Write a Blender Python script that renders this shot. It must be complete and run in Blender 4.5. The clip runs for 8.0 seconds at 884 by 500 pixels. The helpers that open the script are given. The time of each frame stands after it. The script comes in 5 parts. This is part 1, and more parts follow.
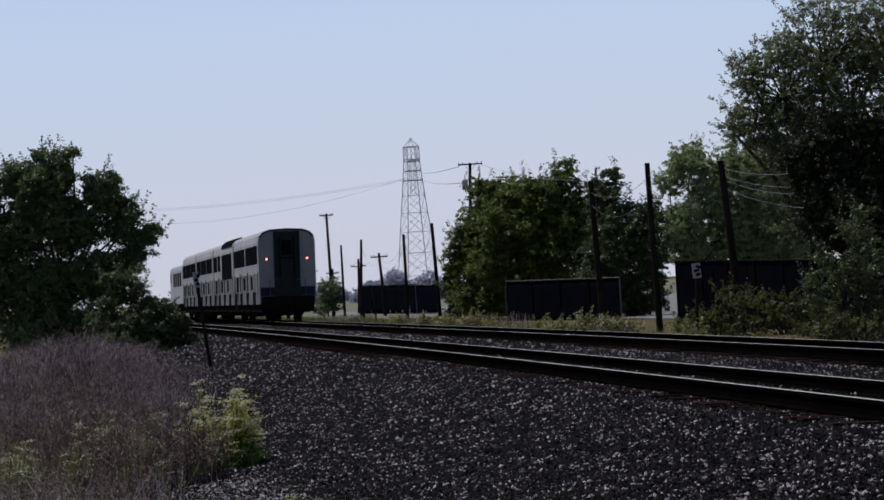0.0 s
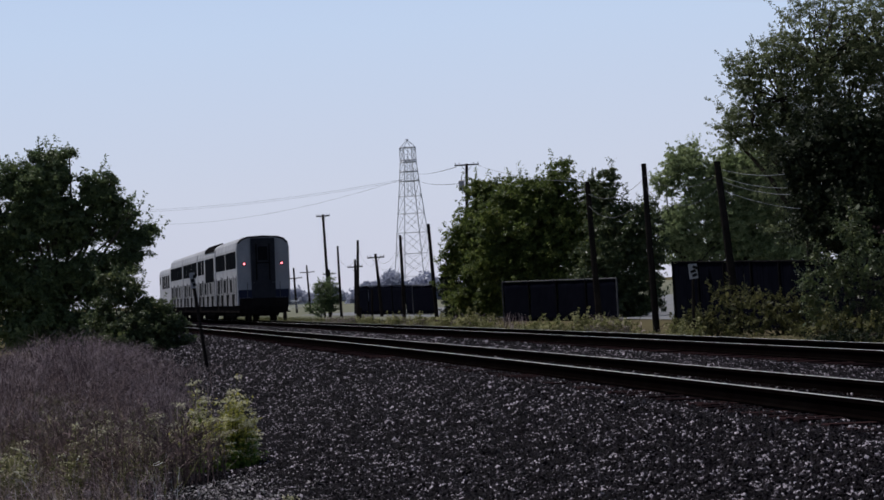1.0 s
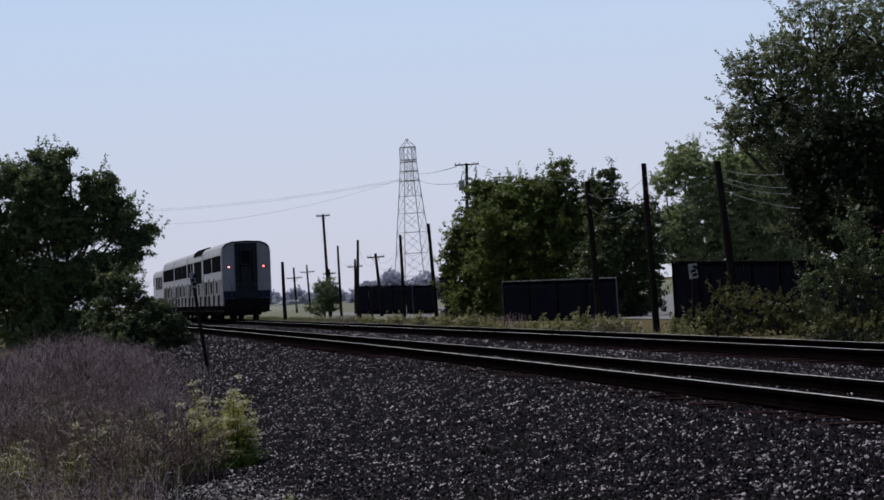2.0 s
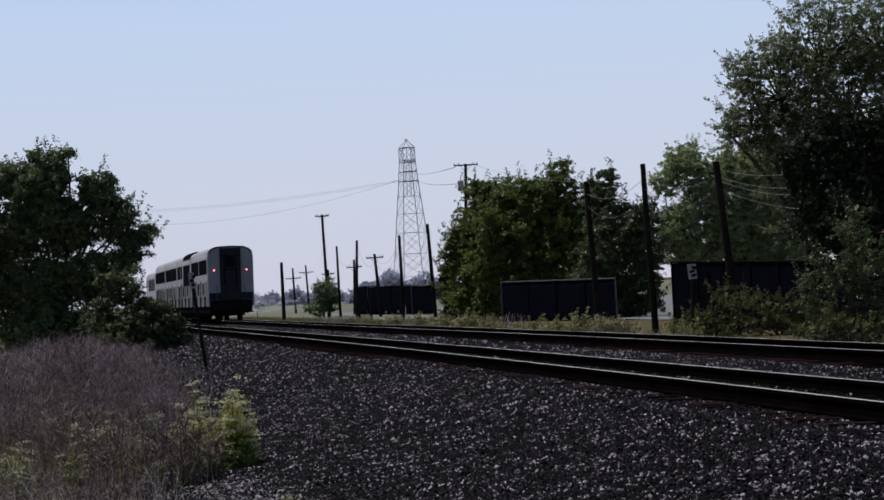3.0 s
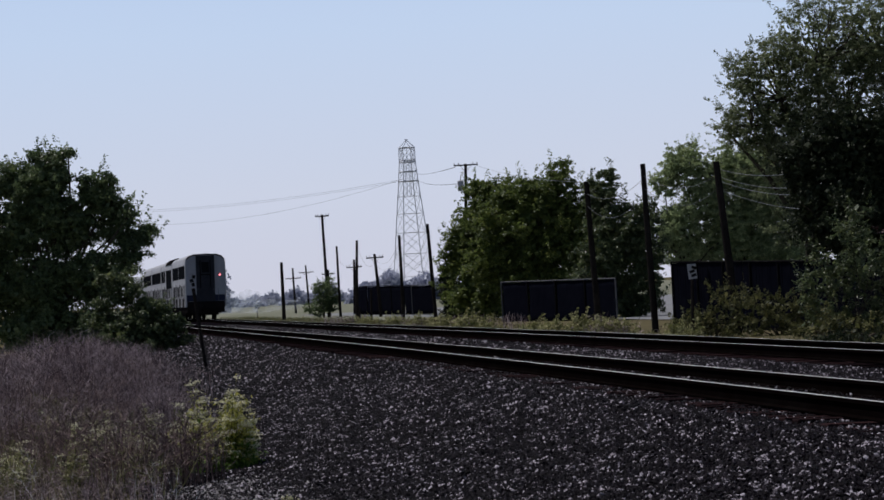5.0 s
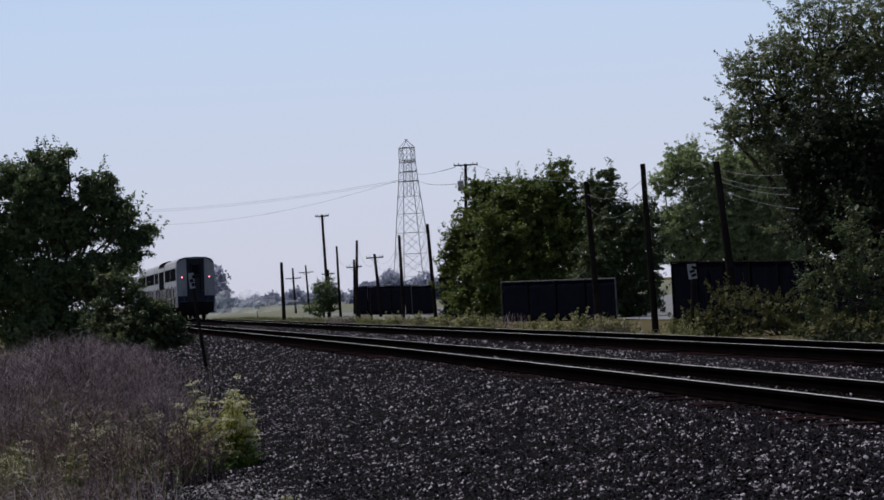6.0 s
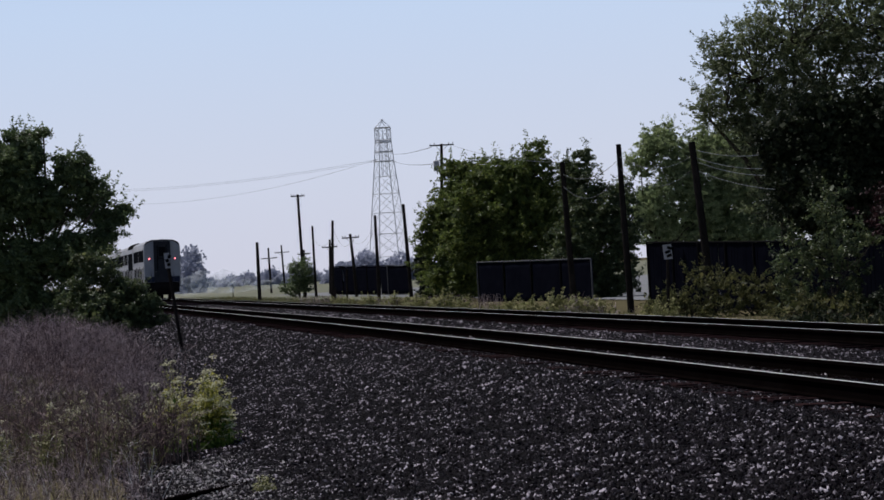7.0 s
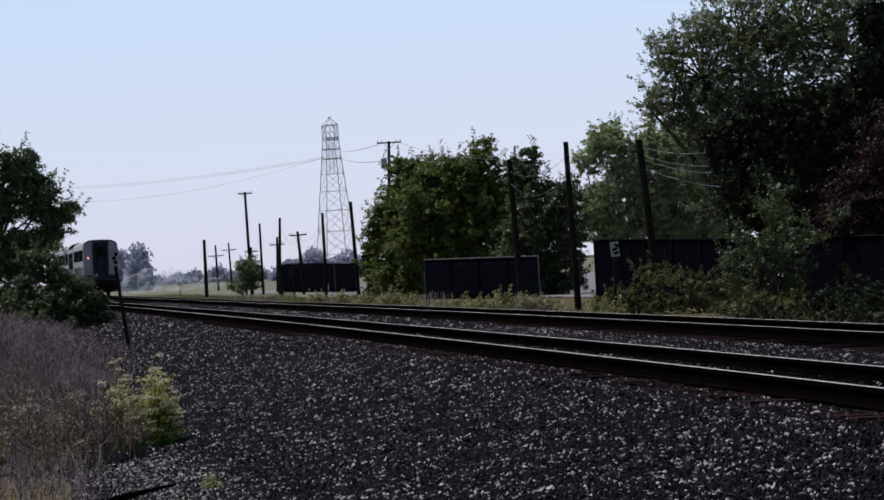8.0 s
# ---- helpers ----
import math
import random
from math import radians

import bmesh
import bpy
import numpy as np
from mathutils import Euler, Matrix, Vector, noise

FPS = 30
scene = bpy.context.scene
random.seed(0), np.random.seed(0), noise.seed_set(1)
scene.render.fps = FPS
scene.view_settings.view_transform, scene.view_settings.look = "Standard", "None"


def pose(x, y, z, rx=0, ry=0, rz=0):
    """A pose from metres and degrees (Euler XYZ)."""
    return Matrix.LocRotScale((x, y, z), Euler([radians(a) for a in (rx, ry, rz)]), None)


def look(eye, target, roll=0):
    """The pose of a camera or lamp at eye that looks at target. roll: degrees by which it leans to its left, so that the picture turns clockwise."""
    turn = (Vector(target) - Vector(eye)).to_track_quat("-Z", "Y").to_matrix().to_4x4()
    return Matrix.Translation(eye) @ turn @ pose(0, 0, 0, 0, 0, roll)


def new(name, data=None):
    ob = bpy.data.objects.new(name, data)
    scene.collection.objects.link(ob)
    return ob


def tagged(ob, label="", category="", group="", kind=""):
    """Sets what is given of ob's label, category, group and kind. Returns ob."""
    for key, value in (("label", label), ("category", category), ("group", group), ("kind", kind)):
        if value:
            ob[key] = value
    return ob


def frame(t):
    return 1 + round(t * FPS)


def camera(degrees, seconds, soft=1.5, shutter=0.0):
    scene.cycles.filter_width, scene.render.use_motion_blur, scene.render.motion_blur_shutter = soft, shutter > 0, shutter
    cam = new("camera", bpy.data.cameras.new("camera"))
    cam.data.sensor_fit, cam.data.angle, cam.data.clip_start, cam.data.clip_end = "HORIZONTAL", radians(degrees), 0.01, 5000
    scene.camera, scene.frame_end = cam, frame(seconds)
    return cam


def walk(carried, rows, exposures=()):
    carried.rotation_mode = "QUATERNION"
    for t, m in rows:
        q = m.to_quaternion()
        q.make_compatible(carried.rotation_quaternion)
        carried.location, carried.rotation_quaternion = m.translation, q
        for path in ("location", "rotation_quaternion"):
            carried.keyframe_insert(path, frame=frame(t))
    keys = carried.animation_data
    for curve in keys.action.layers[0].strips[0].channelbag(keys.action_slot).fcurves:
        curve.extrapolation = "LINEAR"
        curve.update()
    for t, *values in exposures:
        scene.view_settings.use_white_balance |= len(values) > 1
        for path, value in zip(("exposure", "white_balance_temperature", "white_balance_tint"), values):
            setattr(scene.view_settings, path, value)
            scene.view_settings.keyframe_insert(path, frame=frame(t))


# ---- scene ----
# camera eye 1.3 m over the rail heads (z = 0), beside a double track
EYE = (0.0, 0.0, 1.315)


def aim(yaw, pitch, lean):
    """Camera pose: degrees to the left, upwards, and of lean to the right."""
    return Matrix.Translation(EYE) @ pose(0, 0, 0, 90 + pitch, 0, yaw) @ pose(0, 0, 0, 0, 0, -lean)


cam = camera(19.0, 8.0, soft=1.6)
walk(cam, [(t, aim(a, b, c)) for t, a, b, c in (
    (0.0, 0.095, 0.816, 3.23),
    (0.1, 0.051, 0.829, 3.23),
    (0.2, 0.046, 0.816, 3.23),
    (0.3, 0.033, 0.823, 3.23),
    (0.5, 0.021, 0.828, 3.23),
    (1.0, 0.021, 0.827, 3.23),
    (1.5, 0.034, 0.815, 3.23),
    (2.2, 0.015, 0.824, 3.23),
    (3.0, -0.0, 0.829, 3.23),
    (4.5, -0.0, 0.829, 3.23),
    (6.0, -0.0, 0.829, 3.23),
    (6.3, 0.0, 0.827, 3.23),
    (6.4, 0.001, 0.811, 3.23),
    (6.5, 0.009, 0.661, 3.23),
    (6.6, -0.044, 0.778, 3.23),
    (6.7, -0.047, 0.668, 3.23),
    (6.8, -0.204, 0.812, 3.23),
    (6.9, -0.339, 0.584, 3.23),
    (7.0, -0.501, 0.369, 3.17),
    (7.1, -0.751, 0.166, 3.07),
    (7.2, -0.948, 0.441, 2.97),
    (7.3, -1.149, 0.469, 2.87),
    (7.4, -1.416, 0.604, 2.77),
    (7.5, -1.711, 0.593, 2.72),
    (7.6, -1.801, 0.499, 2.82),
    (7.7, -1.707, 0.477, 2.92),
    (7.8, -1.679, 0.525, 3.02),
    (7.9, -1.643, 0.488, 3.12),
    (8.0, -1.637, 0.251, 3.2)
)], exposures=((0.0, -0.06), (0.8, 0.0), (6.6, 0.0), (8.0, 0.18)))

# ---- light ----
SUN_LEFT, SUN_UP = 58.0, 60.0
world = bpy.data.worlds.new("sky")
scene.world = world
world.use_nodes = True
wn = world.node_tree
sky = wn.nodes.new("ShaderNodeTexSky")
sky.sky_type, sky.sun_disc = "NISHITA", False
sky.sun_elevation, sky.sun_rotation = radians(SUN_UP), radians(-SUN_LEFT)
sky.air_density, sky.dust_density, sky.ozone_density, sky.altitude = 1.0, 1.0, 2.0, 20
wn.links.new(sky.outputs[0], wn.nodes["Background"].inputs[0])
wn.nodes["Background"].inputs[1].default_value = 0.04
sun = new("sun", bpy.data.lights.new("sun", "SUN"))
sun.data.energy, sun.data.angle, sun.data.color = 3.2, radians(0.5), (1.0, 0.965, 0.95)
sun.matrix_world = look((0, 0, 60), (0 + 40 * math.sin(radians(SUN_LEFT)), -40 * math.cos(radians(SUN_LEFT)),
                                     60 - 40 * math.tan(radians(SUN_UP))))


# hazy low sky all round, far beyond the land
def haze_ring():
    n, r = 96, 3900.0
    hs = [-60, 0, 120, 260, 420, 600, 780]
    v = [(r * math.cos(2 * math.pi * k / n), r * math.sin(2 * math.pi * k / n), h) for h in hs for k in range(n)]
    f = [(j * n + k, j * n + (k + 1) % n, (j + 1) * n + (k + 1) % n, (j + 1) * n + k) for j in range(len(hs) - 1) for k in range(n)]
    me = bpy.data.meshes.new("backdrop")
    me.from_pydata(v, [], f)
    m = bpy.data.materials.new("hazy_low_sky")
    m.use_nodes = True
    nt = m.node_tree
    nt.nodes.remove(nt.nodes["Principled BSDF"])
    tc, sep, mr, cr, em = (nt.nodes.new(k) for k in ("ShaderNodeTexCoord", "ShaderNodeSeparateXYZ", "ShaderNodeMapRange", "ShaderNodeValToRGB", "ShaderNodeEmission"))
    mr.inputs["From Min"].default_value, mr.inputs["From Max"].default_value = 0, 780
    e = cr.color_ramp.elements
    e[0].position, e[0].color = 0.0, (0.60, 0.61, 0.725, 1)
    e[1].position, e[1].color = 1.0, (0.40, 0.56, 0.86, 1)
    mid = e.new(0.5)
    mid.color = (0.53, 0.645, 0.845, 1)
    low = e.new(0.2)
    low.color = (0.592, 0.64, 0.775, 1)
    nt.links.new(tc.outputs["Object"], sep.inputs[0])
    nt.links.new(sep.outputs[2], mr.inputs[0])
    nt.links.new(mr.outputs[0], cr.inputs[0])
    nt.links.new(cr.outputs[0], em.inputs[0])
    nt.links.new(em.outputs[0], nt.nodes["Material Output"].inputs[0])
    me.materials.append(m)
    return tagged(new("backdrop", me), "pale lavender-blue hazy sky low over the land", "sky", kind="structure")


haze_ring()


# ---- materials ----
def material(name, ramp, scale=4.0, rough=0.8, metal=0.0, bump=0.3, fine=40.0, island=0.0, objrand=0.0, translucent=0.0, spec=0.15,
             coords="Object"):
    """Procedural surface: two scales of noise through a colour ramp, fine bump, variation per piece."""
    m = bpy.data.materials.new(name)
    m.use_nodes = True
    n, l = m.node_tree.nodes, m.node_tree.links
    b = n["Principled BSDF"]
    tc = n.new("ShaderNodeTexCoord")
    big, small = n.new("ShaderNodeTexNoise"), n.new("ShaderNodeTexNoise")
    big.inputs["Scale"].default_value, big.inputs["Detail"].default_value = scale, 5
    small.inputs["Scale"].default_value, small.inputs["Detail"].default_value = fine, 3
    for k in (big, small):
        l.new(tc.outputs[coords], k.inputs["Vector"])
    mix = n.new("ShaderNodeMath")
    mix.operation = "MULTIPLY_ADD"
    mix.inputs[1].default_value = 0.35
    l.new(small.outputs[0], mix.inputs[0])
    half = n.new("ShaderNodeMath")
    half.operation = "MULTIPLY"
    half.inputs[1].default_value = 0.65
    l.new(big.outputs[0], half.inputs[0])
    l.new(half.outputs[0], mix.inputs[2])
    fac = mix.outputs[0]
    for amount, node, out in ((island, "ShaderNodeNewGeometry", "Random Per Island"), (objrand, "ShaderNodeObjectInfo", "Random")):
        if amount:
            src = n.new(node)
            add = n.new("ShaderNodeMath")
            add.operation = "MULTIPLY_ADD"
            add.inputs[1].default_value = amount
            l.new(src.outputs[out], add.inputs[0])
            sub = n.new("ShaderNodeMath")
            sub.operation = "SUBTRACT"
            sub.inputs[1].default_value = amount * 0.5
            l.new(fac, sub.inputs[0])
            l.new(sub.outputs[0], add.inputs[2])
            fac = add.outputs[0]
    cr = n.new("ShaderNodeValToRGB")
    while len(cr.color_ramp.elements) < len(ramp):
        cr.color_ramp.elements.new(0.5)
    for e, (p, c) in zip(cr.color_ramp.elements, ramp):
        e.position, e.color = p, (*c, 1)
    l.new(fac, cr.inputs[0])
    l.new(cr.outputs[0], b.inputs["Base Color"])
    b.inputs["Roughness"].default_value, b.inputs["Metallic"].default_value = rough, metal
    b.inputs["Specular IOR Level"].default_value = spec
    if bump:
        bp = n.new("ShaderNodeBump")
        bp.inputs["Strength"].default_value, bp.inputs["Distance"].default_value = bump, 0.02
        l.new(small.outputs[0], bp.inputs["Height"])
        l.new(bp.outputs[0], b.inputs["Normal"])
    if translucent:
        tr, ms = n.new("ShaderNodeBsdfTranslucent"), n.new("ShaderNodeMixShader")
        ms.inputs[0].default_value = translucent
        l.new(cr.outputs[0], tr.inputs[0])
        l.new(b.outputs[0], ms.inputs[1])
        l.new(tr.outputs[0], ms.inputs[2])
        l.new(ms.outputs[0], n["Material Output"].inputs[0])
    return m


def streaked(name, dark, light):
    """Grimy metal with vertical streaks."""
    m = material(name, [(0.40, dark), (0.58, light)], 1.0, 0.7, metal=0.0, bump=0.05, fine=3, spec=0.0)
    n, l = m.node_tree.nodes, m.node_tree.links
    mp = n.new("ShaderNodeMapping")
    mp.inputs["Scale"].default_value = (1.0, 2.2, 0.22)
    tc = [k for k in n if k.bl_idname == "ShaderNodeTexCoord"][0]
    l.new(tc.outputs["Object"], mp.inputs[0])
    for k in n:
        if k.bl_idname == "ShaderNodeTexNoise":
            l.new(mp.outputs[0], k.inputs["Vector"])
    return m


def thin_smoke(name):
    """Thin pale smoke: mostly clear, with uneven density."""
    m = bpy.data.materials.new(name)
    m.use_nodes = True
    n, l = m.node_tree.nodes, m.node_tree.links
    n.remove(n["Principled BSDF"])
    tc, no, mr, df, tr, ms = (n.new(k) for k in ("ShaderNodeTexCoord", "ShaderNodeTexNoise", "ShaderNodeMapRange", "ShaderNodeBsdfDiffuse", "ShaderNodeBsdfTransparent", "ShaderNodeMixShader"))
    no.inputs["Scale"].default_value, no.inputs["Detail"].default_value = 0.7, 3
    l.new(tc.outputs["Object"], no.inputs["Vector"])
    mr.inputs["From Min"].default_value, mr.inputs["From Max"].default_value = 0.38, 0.68
    mr.inputs["To Min"].default_value, mr.inputs["To Max"].default_value = 0.02, 0.24
    l.new(no.outputs[0], mr.inputs[0])
    df.inputs[0].default_value = (0.80, 0.86, 0.95, 1)
    l.new(mr.outputs[0], ms.inputs[0])
    l.new(tr.outputs[0], ms.inputs[1])
    l.new(df.outputs[0], ms.inputs[2])
    l.new(ms.outputs[0], n["Material Output"].inputs[0])
    return m


def glow(name, colour, strength):
    m = bpy.data.materials.new(name)
    m.use_nodes = True
    b = m.node_tree.nodes["Principled BSDF"]
    b.inputs["Base Color"].default_value = (*colour, 1)
    b.inputs["Emission Color"].default_value, b.inputs["Emission Strength"].default_value = (*colour, 1), strength
    return m


M = {
    "dirt": material("dirt", [(0.25, (0.06, 0.05, 0.036)), (0.5, (0.11, 0.095, 0.055)), (0.75, (0.085, 0.078, 0.05))], 0.15, 0.95, fine=6, spec=0.0),
    "pale": material("pale_gravel", [(0.3, (0.16, 0.162, 0.172)), (0.7, (0.23, 0.232, 0.245))], 0.2, 0.95, fine=8),
    # Sun glints and shaded faces are put into the dark bed and stone colours.
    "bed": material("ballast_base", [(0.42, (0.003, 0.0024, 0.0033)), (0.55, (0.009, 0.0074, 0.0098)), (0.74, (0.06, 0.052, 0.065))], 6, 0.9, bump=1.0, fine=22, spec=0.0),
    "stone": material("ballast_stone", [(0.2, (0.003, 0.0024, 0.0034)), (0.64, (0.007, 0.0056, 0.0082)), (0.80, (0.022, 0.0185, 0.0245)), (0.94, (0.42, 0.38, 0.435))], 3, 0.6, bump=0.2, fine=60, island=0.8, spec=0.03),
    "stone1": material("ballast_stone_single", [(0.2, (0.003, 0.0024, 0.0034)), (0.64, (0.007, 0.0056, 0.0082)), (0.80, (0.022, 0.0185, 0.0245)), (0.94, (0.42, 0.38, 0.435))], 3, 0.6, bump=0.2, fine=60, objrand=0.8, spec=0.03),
    "railside": material("rusty_rail_steel", [(0.3, (0.002, 0.001, 0.001)), (0.7, (0.005, 0.004, 0.004))], 2, 0.85, bump=0.3, fine=50, spec=0.0),
    "railtop": material("polished_rail_head", [(0.3, (0.80, 0.79, 0.77)), (0.7, (0.93, 0.92, 0.90))], 3, 0.62, metal=1.0, bump=0.02, fine=30),
    "tie": material("creosoted_tie", [(0.3, (0.010, 0.007, 0.008)), (0.7, (0.034, 0.019, 0.020))], 5, 0.9, bump=0.6, fine=40, objrand=0.4, spec=0.0),
    "pole": material("weathered_pole_wood", [(0.3, (0.010, 0.009, 0.009)), (0.7, (0.030, 0.025, 0.023))], 2, 0.9, bump=0.5, fine=30, spec=0.0),
    "bark": material("bark", [(0.3, (0.03, 0.024, 0.018)), (0.7, (0.08, 0.065, 0.05))], 3, 0.95, bump=0.8, fine=20),
    "leaf": material("green_leaf", [(0.2, (0.055, 0.070, 0.032)), (0.5, (0.128, 0.155, 0.074)), (0.85, (0.310, 0.340, 0.170))], 0.9, 0.45, bump=0, island=0.42, translucent=0.5, spec=0.35),
    "leafdark": material("dark_green_leaf", [(0.2, (0.048, 0.071, 0.034)), (0.5, (0.106, 0.150, 0.065)), (0.85, (0.252, 0.302, 0.125))], 0.9, 0.42, bump=0, island=0.42, translucent=0.42, spec=0.4),
    "leafolive": material("olive_leaf", [(0.2, (0.036, 0.042, 0.016)), (0.5, (0.085, 0.090, 0.034)), (0.85, (0.180, 0.170, 0.070))], 0.8, 0.5, bump=0, island=0.8, translucent=0.4, spec=0.15),
    # Pale dry grass, with haze over the far field put into the colour.
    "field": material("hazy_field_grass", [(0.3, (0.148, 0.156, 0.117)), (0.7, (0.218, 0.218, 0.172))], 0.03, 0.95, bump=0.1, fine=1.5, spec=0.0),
    # Haze in front of the tower is put into a paler, bluer steel.
    "galvhaze": material("haze_pale_tower_steel", [(0.3, (0.460, 0.471, 0.529)), (0.7, (0.575, 0.586, 0.644))], 0.3, 0.7, bump=0, fine=2),
    "enddoor": material("dark_grey_end_door", [(0.3, (0.022, 0.023, 0.030)), (0.7, (0.040, 0.042, 0.052))], 2, 0.7, bump=0.1, fine=12, spec=0.05),
    "leafmid": material("mid_green_leaf", [(0.2, (0.033, 0.049, 0.021)), (0.55, (0.074, 0.102, 0.043)), (0.88, (0.248, 0.264, 0.110))], 0.9, 0.42, bump=0, island=0.42, translucent=0.42, spec=0.4),
    # Lit copy of the green leaf: sunshine put into a brighter, yellower colour.
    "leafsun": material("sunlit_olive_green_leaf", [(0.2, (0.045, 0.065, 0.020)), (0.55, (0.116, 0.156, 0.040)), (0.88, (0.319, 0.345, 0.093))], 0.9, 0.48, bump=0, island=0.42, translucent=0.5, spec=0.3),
    # Pale leaves, with the haze before this tree put into the colour too.
    "leafpale": material("haze_pale_feathery_leaf", [(0.2, (0.140, 0.182, 0.090)), (0.55, (0.281, 0.338, 0.165)), (0.88, (0.494, 0.543, 0.281))], 0.9, 0.6, bump=0, island=0.42, translucent=0.5, spec=0.1),
    "weedleaf": material("pale_weed_leaf", [(0.2, (0.108, 0.115, 0.041)), (0.5, (0.230, 0.230, 0.095)), (0.85, (0.540, 0.513, 0.297))], 2.0, 0.7, bump=0, island=0.7, translucent=0.3, spec=0.05),
    # Deep shade is put into this near-black leaf colour.
    "leafshade": material("shade_dark_leaf", [(0.2, (0.008, 0.012, 0.007)), (0.5, (0.018, 0.026, 0.013)), (0.85, (0.05, 0.058, 0.028))], 0.9, 0.5, bump=0, island=0.42, translucent=0.2, spec=0.1),
    "leafred": material("reddish_leaf", [(0.25, (0.014, 0.008, 0.009)), (0.8, (0.05, 0.02, 0.022))], 0.9, 0.5, bump=0, island=0.6, translucent=0.2),
    "leafgold": material("yellow_green_leaf", [(0.2, (0.163, 0.177, 0.028)), (0.5, (0.338, 0.342, 0.055)), (0.85, (0.625, 0.566, 0.150))], 3, 0.6, bump=0, island=0.6, translucent=0.35),
    "flower": material("cream_flower", [(0.2, (0.600, 0.574, 0.362)), (0.8, (0.840, 0.811, 0.597))], 6, 0.8, bump=0, island=0.5, translucent=0.25),
    "dry": material("dry_weed", [(0.15, (0.033, 0.022, 0.026)), (0.5, (0.143, 0.102, 0.112)), (0.9, (0.550, 0.451, 0.462))], 0.6, 0.9, bump=0, island=0.9, translucent=0.15),
    "leaffresh": material("fresh_green_leaf", [(0.2, (0.045, 0.085, 0.014)), (0.5, (0.095, 0.17, 0.026)), (0.85, (0.20, 0.29, 0.06))], 3, 0.6, bump=0, island=0.6, translucent=0.35),
    "deadstalk": material("dark_dead_stalk", [(0.15, (0.061, 0.043, 0.043)), (0.5, (0.149, 0.105, 0.103)), (0.9, (0.324, 0.243, 0.230))], 0.6, 0.9, bump=0, island=0.9, spec=0.0),
    "grit": material("bleached_grit", [(0.25, (0.07, 0.065, 0.07)), (0.5, (0.16, 0.15, 0.155)), (0.85, (0.36, 0.34, 0.35))], 3, 0.8, bump=0.2, fine=60, island=0.8, spec=0.03),
    # Shade on the white mile post plates is put into this greyed colour.
    "plate": material("shade_greyed_white_plate", [(0.3, (0.26, 0.26, 0.28)), (0.7, (0.36, 0.36, 0.38))], 3, 0.7, bump=0.05),
    "weed": material("green_weed", [(0.15, (0.05, 0.055, 0.022)), (0.5, (0.115, 0.12, 0.045)), (0.9, (0.30, 0.28, 0.14))], 0.4, 0.8, bump=0, island=0.9, translucent=0.25),
    # Distance haze is put into this pale grey-blue leaf colour.
    "hazeleaf": material("haze_tinted_foliage", [(0.25, (0.30, 0.32, 0.42)), (0.75, (0.40, 0.42, 0.52))], 0.2, 0.9, bump=0, island=0.4, translucent=0.5, spec=0.0),
    "galv": material("galvanised_steel", [(0.3, (0.30, 0.30, 0.32)), (0.7, (0.42, 0.42, 0.44))], 1, 0.6, bump=0, fine=5),
    "screen": material("dark_fence_screen", [(0.3, (0.0025, 0.003, 0.006)), (0.7, (0.0055, 0.006, 0.010))], 1.5, 0.8, bump=0.3, fine=30, spec=0.0),
    "fencepipe": material("fence_pipe", [(0.3, (0.06, 0.06, 0.07)), (0.7, (0.11, 0.11, 0.12))], 2, 0.7, bump=0.1),
    "steel": material("stainless_car_side", [(0.25, (0.224, 0.224, 0.245)), (0.5, (0.352, 0.352, 0.380)), (0.75, (0.464, 0.464, 0.495))], 0.6, 0.55, metal=0.15, bump=0.05, fine=8, spec=0.05),
    "grimy": streaked("grimy_lower_side", (0.030, 0.031, 0.037), (0.27, 0.272, 0.29)),
    "carend": material("grey_car_end", [(0.3, (0.264, 0.270, 0.300)), (0.7, (0.372, 0.378, 0.414))], 1.2, 0.6, bump=0.05, fine=10),
    "black": material("black_rubber_and_grime", [(0.3, (0.006, 0.006, 0.007)), (0.7, (0.016, 0.015, 0.016))], 2, 0.8, bump=0.3, fine=14, spec=0.0),
    "bluestripe": material("dark_blue_band", [(0.3, (0.012, 0.016, 0.04)), (0.7, (0.02, 0.026, 0.06))], 2, 0.5, bump=0),
    "glass": material("dark_window_glass", [(0.3, (0.006, 0.007, 0.009)), (0.7, (0.012, 0.013, 0.016))], 1, 0.3, bump=0, spec=0.0),
    "under": material("oily_running_gear", [(0.3, (0.008, 0.007, 0.007)), (0.7, (0.022, 0.019, 0.019))], 3, 0.8, bump=0.4, fine=20, spec=0.0),
    "smoke": thin_smoke("thin_exhaust_smoke"),
    "lamp": glow("red_marker_lamp", (1.0, 0.22, 0.26), 3.2),
    "white": material("white_sign_paint", [(0.3, (0.55, 0.55, 0.56)), (0.7, (0.70, 0.70, 0.70))], 3, 0.6, bump=0.05),
    "palewire": material("pale_wire", [(0.3, (0.45, 0.45, 0.46)), (0.7, (0.6, 0.6, 0.6))], 1, 0.5, metal=0.2, bump=0),
    "wire": material("dull_wire", [(0.3, (0.10, 0.10, 0.11)), (0.7, (0.16, 0.16, 0.17))], 1, 0.5, metal=0.5, bump=0),
}


